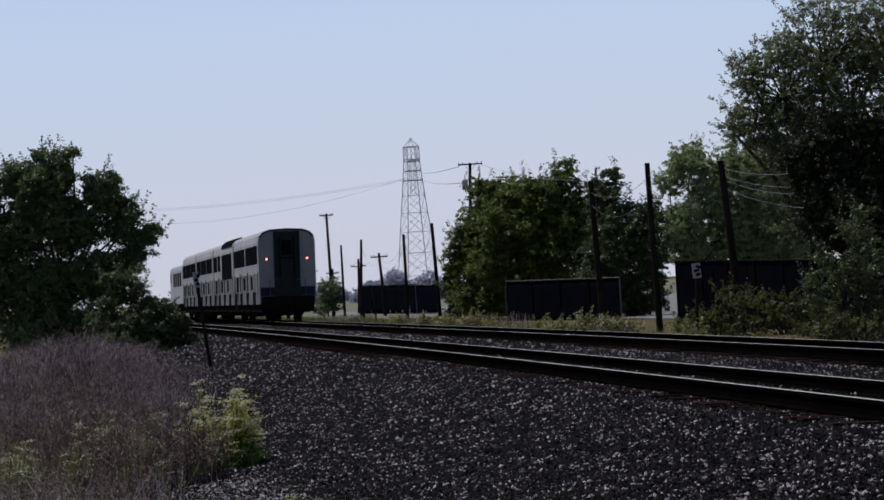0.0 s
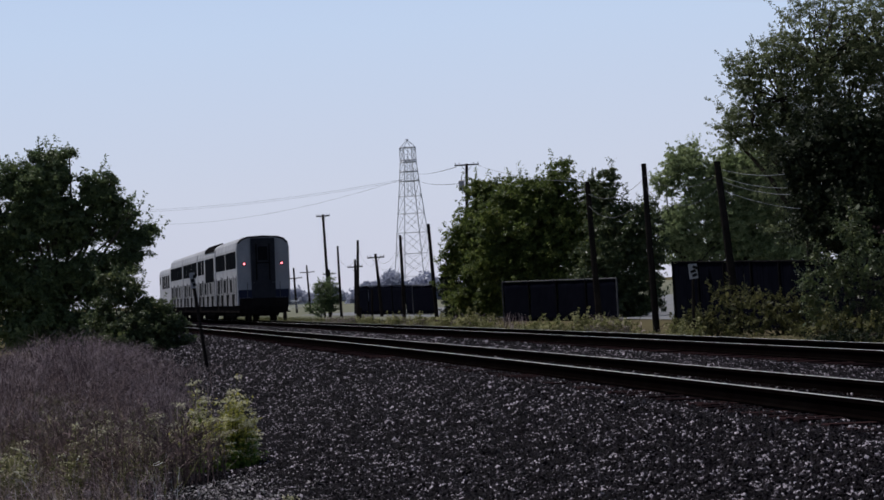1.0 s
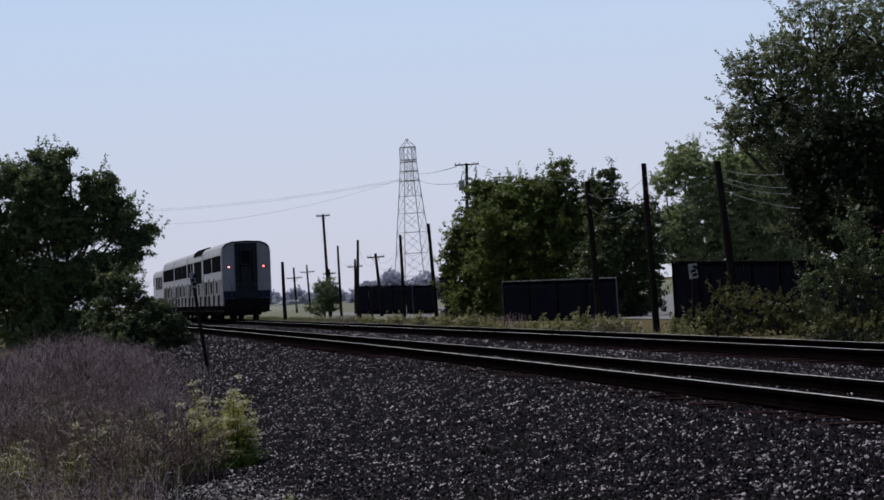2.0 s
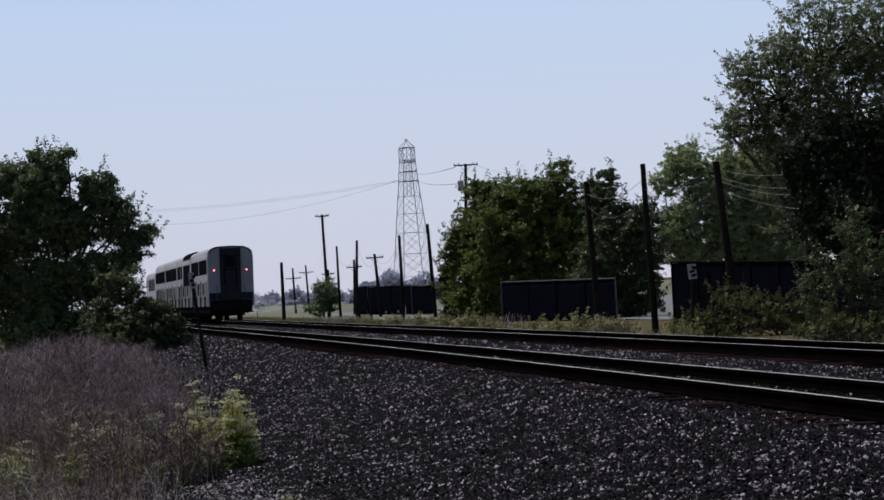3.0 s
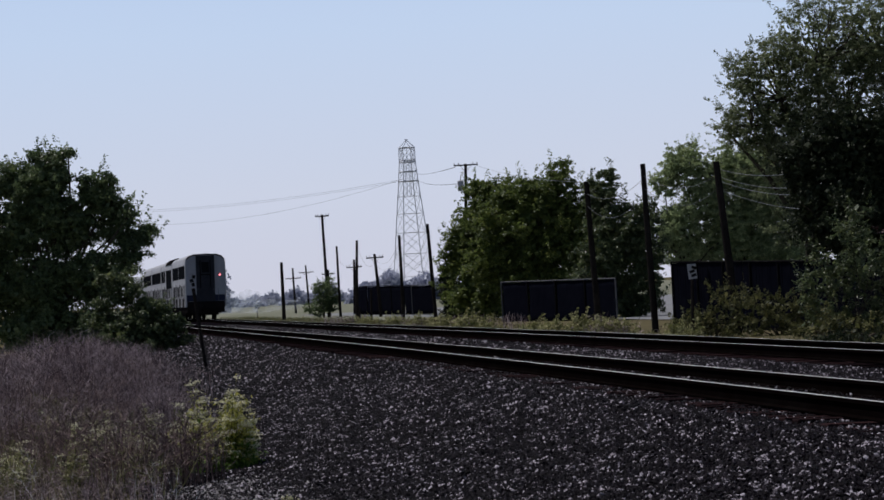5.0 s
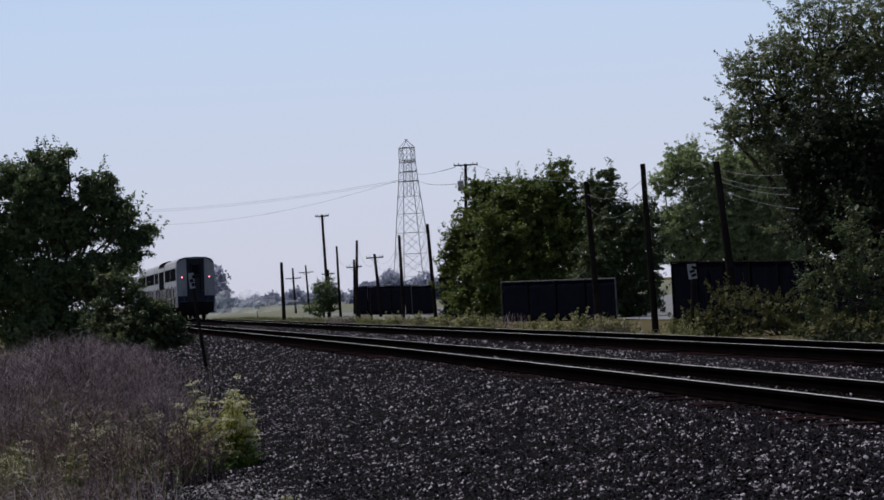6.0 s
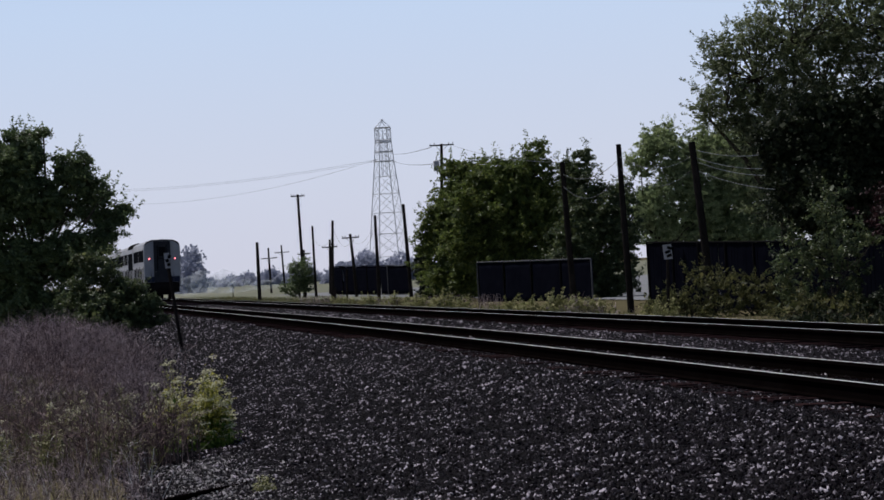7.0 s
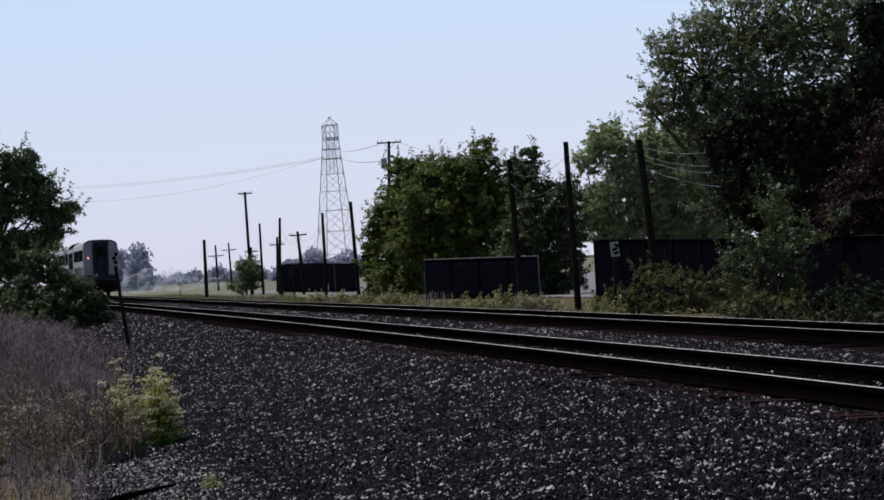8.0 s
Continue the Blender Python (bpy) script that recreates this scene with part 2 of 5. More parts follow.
# ---- building helpers ----
def mesh(name, verts, faces, mat=None, smooth=False):
    me = bpy.data.meshes.new(name)
    verts = np.asarray(verts, dtype=np.float32)
    if isinstance(faces, np.ndarray):
        k = faces.shape[1]
        me.vertices.add(len(verts))
        me.vertices.foreach_set("co", verts.ravel())
        me.loops.add(faces.size)
        me.loops.foreach_set("vertex_index", faces.ravel().astype(np.int32))
        me.polygons.add(len(faces))
        me.polygons.foreach_set("loop_start", np.arange(0, faces.size, k, dtype=np.int32))
        me.update(calc_edges=True)
    else:
        me.from_pydata(verts.tolist(), [], faces)
        me.update()
    if mat:
        me.materials.append(mat)
    if smooth:
        me.polygons.foreach_set("use_smooth", np.ones(len(me.polygons), dtype=bool))
    return me


def thing(name, m, label, category, group="", kind=""):
    ob = new(name)
    ob.matrix_world = m
    return tagged(ob, label, category, group, kind)


def part(name, me, parent, label="", m=None):
    ob = new(name, me)
    ob.parent = parent
    if m is not None:
        ob.matrix_basis = m
    return tagged(ob, label)


def join(*pieces):
    """Join (verts, faces) lists."""
    vs, fs, k = [], [], 0
    for v, f in pieces:
        vs += [tuple(p) for p in v]
        fs += [tuple(i + k for i in q) for q in f]
        k += len(v)
    return vs, fs


def box(x0, y0, z0, x1, y1, z1, b=0.0):
    """A box with chamfered long edges (b)."""
    if not b:
        v = [(x, y, z) for z in (z0, z1) for y in (y0, y1) for x in (x0, x1)]
        return v, [(0, 2, 3, 1), (4, 5, 7, 6), (0, 1, 5, 4), (2, 6, 7, 3), (0, 4, 6, 2), (1, 3, 7, 5)]
    ring = [(x0 + b, z0), (x1 - b, z0), (x1, z0 + b), (x1, z1 - b), (x1 - b, z1), (x0 + b, z1), (x0, z1 - b), (x0, z0 + b)]
    v = [(x, y0, z) for x, z in ring] + [(x, y1, z) for x, z in ring]
    f = [tuple(range(8)), tuple(range(15, 7, -1))] + [(i, i + 8, (i + 1) % 8 + 8, (i + 1) % 8) for i in range(8)]
    return v, f


def tube(points, radii, n=6):
    """Tapered tube along a polyline."""
    pts = [Vector(p) for p in points]
    vs, fs = [], []
    for i, p in enumerate(pts):
        d = (pts[min(i + 1, len(pts) - 1)] - pts[max(i - 1, 0)]).normalized()
        a = d.orthogonal().normalized()
        if abs(d.z) < 0.99:
            a = d.cross(Vector((0, 0, 1))).normalized()
        c = d.cross(a)
        r = radii[i] if hasattr(radii, "__len__") else radii
        vs += [tuple(p + r * (math.cos(2 * math.pi * k / n) * a + math.sin(2 * math.pi * k / n) * c)) for k in range(n)]
    for i in range(len(pts) - 1):
        fs += [(i * n + k, i * n + (k + 1) % n, (i + 1) * n + (k + 1) % n, (i + 1) * n + k) for k in range(n)]
    fs += [tuple(range(n - 1, -1, -1)), tuple(range((len(pts) - 1) * n, len(pts) * n))]
    return vs, fs


# ---- the line: a gentle left curve that runs straight beyond 90 m ----
PHI, KAPPA, OFF, BEND = radians(7.718), 0.00027, 7.534, 90.0
SPACING, GAUGE, CANT = 4.507, 1.505, -0.0345
ALONG, ACROSS = np.array([-math.sin(PHI), math.cos(PHI)]), np.array([math.cos(PHI), math.sin(PHI)])
HEADING = math.degrees(PHI + KAPPA * BEND)


def plan(u, v, z=0.0):
    """World places from metres along the line and to its right, from the near rail."""
    u, v = np.asarray(u, dtype=float), np.asarray(v, dtype=float)
    m = np.clip(u, -200, BEND)
    w = OFF + v - KAPPA * m * m / 2 - KAPPA * BEND * np.maximum(u - BEND, 0)
    return np.stack([u * ALONG[0] + w * ACROSS[0], u * ALONG[1] + w * ACROSS[1], z + 0 * u + 0 * v], -1)


def lie(v):
    """Height of the ground across the line."""
    return np.interp(v, [-60, -6.5, -4.6, -1.25, -0.95, -0.25, 0.1, 7.0, 7.5, 9.6, 30, 80], [-1.15, -1.08, -0.86, -0.30, -0.222, -0.212, -0.212, -0.225, -0.30, -0.92, -1.05, -1.1])


def sheet(us, vs, height, wiggle=0.0):
    u, v = np.meshgrid(us, vs, indexing="ij")
    h = height(v)
    if wiggle:
        h = h + wiggle * (np.sin(u * 0.9 + 1.7 * np.sin(v * 0.7)) + np.sin(v * 1.3 + u * 0.31) + np.random.normal(0, 0.6, u.shape))
    p = plan(u, v, h).reshape(-1, 3)
    n = len(vs)
    i = (np.arange(len(us) - 1)[:, None] * n + np.arange(n - 1)[None]).ravel()
    return p, np.stack([i, i + n, i + n + 1, i + 1], 1)


# ---- ground ----
ground_vs = np.array([-2500, -800, -300, -120, -60, -40, -25, -15, -10, -8, -6.5, -4.6, -1.25, 7.5, 9.6, 11, 13, 16, 20, 25, 30, 40, 60, 100, 200, 500, 1200, 2500.])
ground_us = np.concatenate([[-300, -120, -60, -30], np.arange(-10, 200, 4.0), np.arange(200, 400, 15.0), [450, 550, 700, 1000, 1500, 2500, 3800]])
gp, gf = sheet(ground_us, ground_vs, lambda v: lie(v) - 0.06)
ground = tagged(new("ground", mesh("ground", gp, gf, M["dirt"], True)), "dry dirt and sparse grass beside the railway", "ground", kind="structure")
lot_p, lot_f = sheet(np.arange(60, 336, 6.0), np.array([25.5, 28, 32, 40, 60, 90, 150]), lambda v: lie(v) - 0.012)
lot = tagged(new("gravel_lot", mesh("gravel_lot", lot_p, lot_f, M["pale"], True)), "pale bare gravel lot behind the fence line", "ground", kind="structure")
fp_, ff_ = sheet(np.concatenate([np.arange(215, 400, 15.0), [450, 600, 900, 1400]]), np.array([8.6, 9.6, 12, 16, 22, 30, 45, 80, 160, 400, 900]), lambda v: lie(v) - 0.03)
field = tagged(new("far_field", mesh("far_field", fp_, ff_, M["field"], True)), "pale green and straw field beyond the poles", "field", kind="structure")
bp_, bf_ = sheet(np.concatenate([np.arange(-10, 100, 0.5), np.arange(100, 700, 6.0)]), np.concatenate([np.arange(-6.6, 9.0, 0.3), [9.1]]),
                 lambda v: lie(v) - 0.01, 0.006)
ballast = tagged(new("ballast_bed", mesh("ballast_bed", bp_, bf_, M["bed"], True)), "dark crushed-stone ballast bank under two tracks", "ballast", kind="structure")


# ---- tracks ----
def rail_mesh(v0, z0):
    """One rail: foot, web and head along the line."""
    half = [(-0.070, -0.186), (-0.070, -0.176), (-0.012, -0.160), (-0.009, -0.060), (-0.037, -0.042), (-0.037, -0.006), (-0.032, -0.0015), (-0.020, -0.0004)]
    ring = half + [(0.0, 0.0)] + [(-a, b) for a, b in reversed(half)]
    us = np.concatenate([np.arange(-40, 120, 4.0), np.arange(120, 720, 20.0)])
    n = len(ring)
    p = np.concatenate([plan(us[i] + 0 * np.arange(n), v0 + np.array([r[0] for r in ring]), z0 + np.array([r[1] for r in ring])) for i in range(len(us))])
    f = [(i * n + k, i * n + (k + 1) % n, (i + 1) * n + (k + 1) % n, (i + 1) * n + k) for i in range(len(us) - 1) for k in range(n)]
    me = mesh("rail", p, f, M["railside"])
    me.materials.append(M["railtop"])
    for poly in me.polygons:
        if poly.index % n in (7, 8):
            poly.material_index = 1
    return me


tie_v, tie_f = box(-1.3, -0.115, -0.36, 1.3, 0.115, -0.19, 0.012)
tie_me = mesh("tie", tie_v, tie_f, M["tie"])
for k, v0 in enumerate((0.0, SPACING)):
    track = thing("railway_track", Matrix(), "railway track of worn steel rails on dark ties in ballast", "railway track", "double track", "structure")
    part("rail", rail_mesh(v0, 0.0), track, "dark rusty rail with a polished head")
    part("rail", rail_mesh(v0 + GAUGE, CANT), track, "dark rusty rail with a polished head")
    us = np.arange(16, 156, 0.53)
    for u in us:
        c = plan(u, v0 + GAUGE / 2 + random.uniform(-0.04, 0.04), CANT / 2)
        part("tie", tie_me, track, "", Matrix.Translation(c) @ pose(0, 0, random.uniform(-0.03, 0.0), 0, 1.3, math.degrees(PHI) + math.degrees(KAPPA * min(u, BEND)) + random.uniform(-1, 1)))


# ---- train ----
def ring_car(w, top, bottom, eave, n=8):
    """Cross-section of a bilevel car: straight sides, rounded roof."""
    pts = [(-w / 2, bottom), (-w / 2, eave)]
    for k in range(1, n):
        a = math.pi * (1 - k / n)
        c, s = math.cos(a), math.sin(a)
        pts.append((w / 2 * math.copysign(abs(c) ** 0.55, c), eave + (top - eave) * abs(s) ** 0.8))
    return pts + [(w / 2, eave), (w / 2, bottom)]


def extrude(ring, ys, scales=None):
    n = len(ring)
    vs = []
    for i, y in enumerate(ys):
        s = scales[i] if scales else 1.0
        vs += [(x * s, y, z if s == 1 else 2.6 + (z - 2.6) * s) for x, z in ring]
    fs = [(i * n + k, (i + 1) * n + k, (i + 1) * n + (k + 1) % n, i * n + (k + 1) % n) for i in range(len(ys) - 1) for k in range(n)]
    return vs, fs + [tuple(range(n)), tuple(range(len(ys) * n - 1, (len(ys) - 1) * n - 1, -1))]


CAR = 17.3


def wheelset(parent, y, label="steel wheels"):
    bogie = part("bogie", mesh("bogie", *join(box(-1.15, y - 1.6, 0.45, -0.95, y + 1.6, 0.8, 0.04), box(0.95, y - 1.6, 0.45, 1.15, y + 1.6, 0.8, 0.04),
                                              box(-1.1, y - 0.3, 0.5, 1.1, y + 0.3, 0.85, 0.04)), M["under"]), parent, "dark cast-steel bogie frame")
    for s in (-1, 1):
        for q in (-1.1, 1.1):
            part("wheel", mesh("wheel", *join(tube([(s * 0.68, y + q, 0.46), (s * 0.82, y + q, 0.46)], 0.46, 20),
                                              tube([(s * 0.66, y + q, 0.46), (s * 0.69, y + q, 0.46)], 0.49, 20)), M["under"]), bogie)


def passenger_car(last, tall):
    car = thing("passenger_car", Matrix(), "silver bilevel railcar with grey end and red lamps" if last else "silver bilevel passenger railcar with dark upper windows",
                "railcar", "cars of the train")
    ring = ring_car(3.1, 5.0, 0.95, 4.28)
    vs, fs = extrude(ring, [0.0, 0.03, 0.10, CAR - 0.9, CAR - 0.82, CAR - 0.8], [0.94, 0.985, 1, 1, 0.985, 0.94])
    me = mesh("body", vs, fs, M["steel"])
    me.materials.append(M["carend"])
    for poly in me.polygons:
        if abs(poly.normal.y) > 0.5:
            poly.material_index = 1
    part("body", me, car, "fluted stainless steel body shell")
    # flutes and sill
    for z in (2.76, 2.88):
        part("flute", mesh("flute", *join(*[box(s * 1.55 - 0.012, 0.2, z, s * 1.55 + 0.012, CAR - 1.0, z + 0.05, 0.008) for s in (-1, 1)]), M["steel"]), car)
    for s in (-1, 1):
        # upper window row
        ys = [(0.35, 7.9), (8.6, CAR - 1.2)] if last else [(10.2, 12.3), (13.0, CAR - 1.0)] if tall else [(0.5, 6.0), (6.5, 12.0), (12.5, CAR - 1.2)]
        for a, b in ys:
            z0, z1 = 3.12, 4.12
            frame_ = part("window", mesh("window", *box(s * 1.55 - 0.02, a, z0, s * 1.55 + 0.02, b, z1, 0.015), M["black"]), car, "dark upper-level window")
            nn = max(1, int((b - a) / 3.6))
            for k in range(nn):
                w = (b - a) / nn
                part("pane", mesh("pane", *box(s * 1.57 - 0.01, a + k * w + 0.06, z0 + 0.06, s * 1.57 + 0.01, a + (k + 1) * w - 0.06, z1 - 0.06), M["glass"]), frame_)
        if tall:
            part("door", mesh("door", *box(s * 1.55 - 0.03, 1.0, 2.55, s * 1.55 + 0.03, 8.8, 4.1, 0.01), M["glass"]), car, "tall dark glazed panel")
            part("roof_panel", mesh("roof_panel", *extrude([(s * (p[0]), p[1]) for p in ((0.9, 5.03), (1.25, 4.96), (1.48, 4.78), (1.57, 4.50), (1.53, 4.50), (1.42, 4.70), (0.9, 4.9))], [0.6, 9.0]), M["black"]), car, "dark roof-edge panel")
        part("lower_side", mesh("lower_side", *box(s * 1.55 - 0.012, 0.14, 0.97, s * 1.55 + 0.012, CAR - 0.95, 2.6, 0.005), M["grimy"]), car, "grimy streaked lower side panel")
        for a, w, z0, z1 in ((3.6, 1.1, 1.75, 2.5), (6.6, 0.5, 1.7, 2.75), (8.4, 1.4, 1.75, 2.5), (11.6, 0.5, 1.7, 2.75), (13.2, 1.5, 1.7, 2.55)):
            part("lower_window", mesh("lower_window", *box(s * 1.55 - 0.024, a, z0, s * 1.55 + 0.024, a + w, z1, 0.02), M["glass"]), car, "dark lower-level window")
        for a in (1.6, 6.0, 10.4, 14.2):
            # openings wider at the top, leaning with the skirt plates between them
            wedge = [(a + 0.5, 0.9), (a + 2.0, 0.9), (a + 2.1, 1.62), (a, 1.62)]
            v = [(s * 1.55 + o, y, z) for o in (-0.02, 0.02) for y, z in wedge]
            part("skirt_opening", mesh("skirt_opening", v, [(0, 1, 2, 3), (7, 6, 5, 4), (0, 4, 5, 1), (1, 5, 6, 2), (2, 6, 7, 3), (3, 7, 4, 0)], M["black"]), car, "dark skirt opening")
        for a in (0.35, 2.5, 5.6, 10.7, 15.8):
            part("panel_seam", mesh("panel_seam", *box(s * 1.55 - 0.02, a, 1.1, s * 1.55 + 0.02, a + 0.12, 2.7), M["enddoor"]), car)
        part("belt_strip", mesh("belt_strip", *box(s * 1.55 - 0.018, 0.3, 2.98, s * 1.55 + 0.018, CAR - 1.0, 3.04), M["carend"]), car, "grey belt strip")
    # gap bellows and roof hatch
    part("bellows", mesh("bellows", *extrude(ring_car(2.3, 4.5, 1.1, 4.0), [CAR - 0.84, CAR + 0.02]), M["black"]), car, "black rubber bellows between cars")
    for y in (3.5, 11.0):
        part("roof_vent", mesh("roof_vent", *box(-0.6, y, 4.88, 0.6, y + 1.6, 5.0, 0.04), M["carend"]), car)
    part("underframe", mesh("underframe", *join(box(-1.42, 0.3, 0.50, 1.42, CAR - 0.1, 0.98, 0.05), box(-1.3, 4.6, 0.28, 1.3, 12.0, 0.7, 0.06)), M["under"]), car, "dark underframe with equipment boxes")
    wheelset(car, 2.4)
    wheelset(car, CAR - 3.2)
    if last:
        part("end_door", mesh("end_door", *join(box(-0.70, -0.10, 2.25, -0.56, 0.02, 4.76, 0.03), box(0.56, -0.10, 2.25, 0.70, 0.02, 4.76, 0.03),
                                                box(-0.70, -0.10, 4.64, 0.70, 0.02, 4.84, 0.03), box(-0.56, -0.03, 2.25, 0.56, 0.02, 4.68)), M["enddoor"]), car, "black rubber-framed end door")
        part("door_window", mesh("door_window", *box(-0.28, -0.045, 3.55, 0.28, -0.02, 4.35), M["glass"]), car)
        part("end_panel", mesh("end_panel", *join(box(-0.7, -0.06, 1.35, 0.7, 0.02, 2.24, 0.02), box(-0.5, -0.12, 2.1, 0.5, 0.0, 2.3, 0.03)), M["enddoor"]), car, "grimy lower end panel")
        rim = [(0.96 * x, 2.6 + (z - 2.6) * 0.975) for x, z in ring[2:-2]]
        part("roof_edge", mesh("roof_edge", *tube([(x, -0.01, z) for x, z in rim], 0.055, 6), M["enddoor"]), car, "dark weather seal round the roof end")
        part("door_panel", mesh("door_panel", *join(box(-0.42, -0.05, 2.4, -0.34, -0.02, 4.5), box(0.34, -0.05, 2.4, 0.42, -0.02, 4.5), box(-0.34, -0.048, 3.36, 0.34, -0.02, 3.44)), M["black"]), car, "dark door stiles")
        for s in (-1, 1):
            part("lower_end", mesh("lower_end", *box(s * 1.08 - 0.36, -0.016, 0.97, s * 1.08 + 0.36, 0.03, 1.37), M["enddoor"]), car, "grimy dark lower end plate")
            part("stripe", mesh("stripe", *box(s * 1.08 - 0.38, -0.012, 1.38, s * 1.08 + 0.38, 0.03, 1.85), M["bluestripe"]), car, "dark blue band")
            part("marker_lamp", mesh("marker_lamp", *tube([(s * 1.09, 0.02, 3.36), (s * 1.09, -0.06, 3.36)], 0.065, 14), M["lamp"]), car, "lit red marker lamp")
            part("lamp_housing", mesh("lamp_housing", *tube([(s * 1.09, 0.03, 3.36), (s * 1.09, -0.03, 3.36)], 0.12, 14), M["black"]), car)
            part("grab_iron", mesh("grab_iron", *tube([(s * 0.95, 0.0, 1.2), (s * 0.95, -0.09, 1.25), (s * 0.95, -0.09, 2.2), (s * 0.95, 0.0, 2.25)], 0.018, 6), M["fencepipe"]), car)
            part("step", mesh("step", *box(s * 1.25 - 0.25, -0.25, 0.5, s * 1.25 + 0.25, 0.1, 0.56, 0.01), M["under"]), car)
            part("hose", mesh("hose", *tube([(s * 0.35, 0, 0.95), (s * 0.36, -0.25, 0.75), (s * 0.34, -0.3, 0.4), (s * 0.2, -0.32, 0.35)], 0.035, 7), M["black"]), car)
        part("bumper_beam", mesh("bumper_beam", *join(box(-1.4, -0.15, 0.72, 1.4, 0.25, 1.36, 0.05), box(-1.2, -0.06, 0.45, 1.2, 0.25, 0.75, 0.05)), M["under"]), car, "dark end beam")
        part("coupler", mesh("coupler", *join(tube([(0, 0.1, 0.88), (0, -0.55, 0.88)], 0.11, 8), box(-0.17, -0.8, 0.7, 0.17, -0.5, 1.05, 0.05)), M["under"]), car, "steel knuckle coupler")
    return car


def locomotive():
    loco = thing("locomotive", Matrix(), "pale diesel locomotive at the head of the train", "locomotive")
    part("body", mesh("body", *extrude(ring_car(3.05, 4.45, 1.2, 3.9), [0.0, 0.1, 18.0, 19.4], [0.96, 1, 1, 0.72]), M["steel"]), loco, "pale ribbed locomotive body")
    for s in (-1, 1):
        for a in (2.0, 5.0, 8.0, 11.0):
            part("grille", mesh("grille", *box(s * 1.525 - 0.02, a, 2.6, s * 1.525 + 0.02, a + 2.0, 3.7, 0.02), M["black"]), loco, "dark radiator grille")
        part("cab_window", mesh("cab_window", *box(s * 1.525 - 0.02, 16.2, 3.0, s * 1.525 + 0.02, 17.2, 3.7, 0.02), M["glass"]), loco)
    part("exhaust_stack", mesh("exhaust_stack", *box(-0.5, 8.0, 4.3, 0.5, 10.0, 4.75, 0.06), M["under"]), loco)
    part("fuel_tank", mesh("fuel_tank", *box(-1.3, 6.5, 0.4, 1.3, 12.5, 1.2, 0.1), M["under"]), loco)
    wheelset(loco, 3.0)
    wheelset(loco, 16.0)
    return loco


train = [passenger_car(True, False), passenger_car(False, True), passenger_car(False, False), passenger_car(False, False), locomotive()]


# ---- plants ----
def leaves(name, centres, length, mat, aspect=0.5, seed=0, facing=None, loose=0.8):
    """Pointed leaves, each folded along its midrib; facing turns their upper sides outwards."""
    rng = np.random.default_rng(seed)
    c = np.asarray(centres)
    n = len(c)
    k = rng.normal(size=(n, 3))
    if facing is not None:
        k = np.asarray(facing) + k * loose
    k /= np.linalg.norm(k, axis=1)[:, None] + 1e-9
    a = np.cross(k, rng.normal(size=(n, 3)))
    a /= np.linalg.norm(a, axis=1)[:, None] + 1e-9
    b = np.cross(a, k)
    s = length * rng.uniform(0.6, 1.3, (n, 1))
    w = s * aspect
    v = np.stack([c - a * s / 2, c + b * w / 2 + k * w * 0.15, c + a * s / 2, c - b * w / 2 + k * w * 0.15], 1).reshape(-1, 3)
    return mesh(name, v, np.arange(n * 4).reshape(-1, 4), mat)


UP = np.array([0.0, 0.0, 1.0])


def crown_points(blobs, per_m2, spread, clump_leaves, rng, hollow=0.45, shoots=0.25, leaf=0.15):
    """Leaf places on domed clumps over rounded masses, with leafy shoots that break the outline."""
    out, face, tips = [], [], []
    for cx, cy, cz, rx, ry, rz in blobs:
        area = 4 * math.pi * ((rx * ry) ** 1.6 / 3 + (rx * rz) ** 1.6 / 3 + (ry * rz) ** 1.6 / 3) ** (1 / 1.6)
        k = max(9, int(area * per_m2 * 1.6))
        d = rng.normal(size=(k, 3))
        d /= np.linalg.norm(d, axis=1)[:, None]
        r = 1 - (1 - hollow) * rng.random((k, 1)) ** 1.9
        r += 0.07 * rng.normal(size=(k, 1)) * (r > 0.8)
        size = np.array([rx, ry, rz])
        p = np.array([cx, cy, cz]) + d * np.maximum(r * size - spread * 0.22, 0.25 * size)
        tips.append(p)
        for q, e in zip(p, d):
            m = int(2.0 * clump_leaves * rng.uniform(0.4, 1.6))
            w = spread * rng.uniform(0.45, 1.35)
            o = rng.normal(size=(m, 3)) + e * 0.35
            o /= np.linalg.norm(o, axis=1)[:, None]
            o[:, 2] = np.abs(o[:, 2]) * 1.1 - 0.35
            out.append(q + o * (w * rng.uniform(0.45, 1.05, (m, 1))) * np.array([1, 1, 0.72]))
            face.append(o * 0.7 + UP * 0.75 + e * 0.25)
            if rng.random() < shoots:
                way = e * 0.8 + UP * rng.uniform(0.2, 1.1) + rng.normal(size=3) * 0.35
                way /= np.linalg.norm(way)
                long = spread * rng.uniform(1.2, 2.9)
                m = int(long / leaf * 5) + 4
                t = rng.random((m, 1))
                out.append(q + way * long * t + rng.normal(size=(m, 3)) * leaf * (0.75 - 0.45 * t))
                face.append(np.repeat((UP * 0.8 + way * 0.2)[None], m, 0))
    return np.concatenate(out), np.concatenate(face), tips


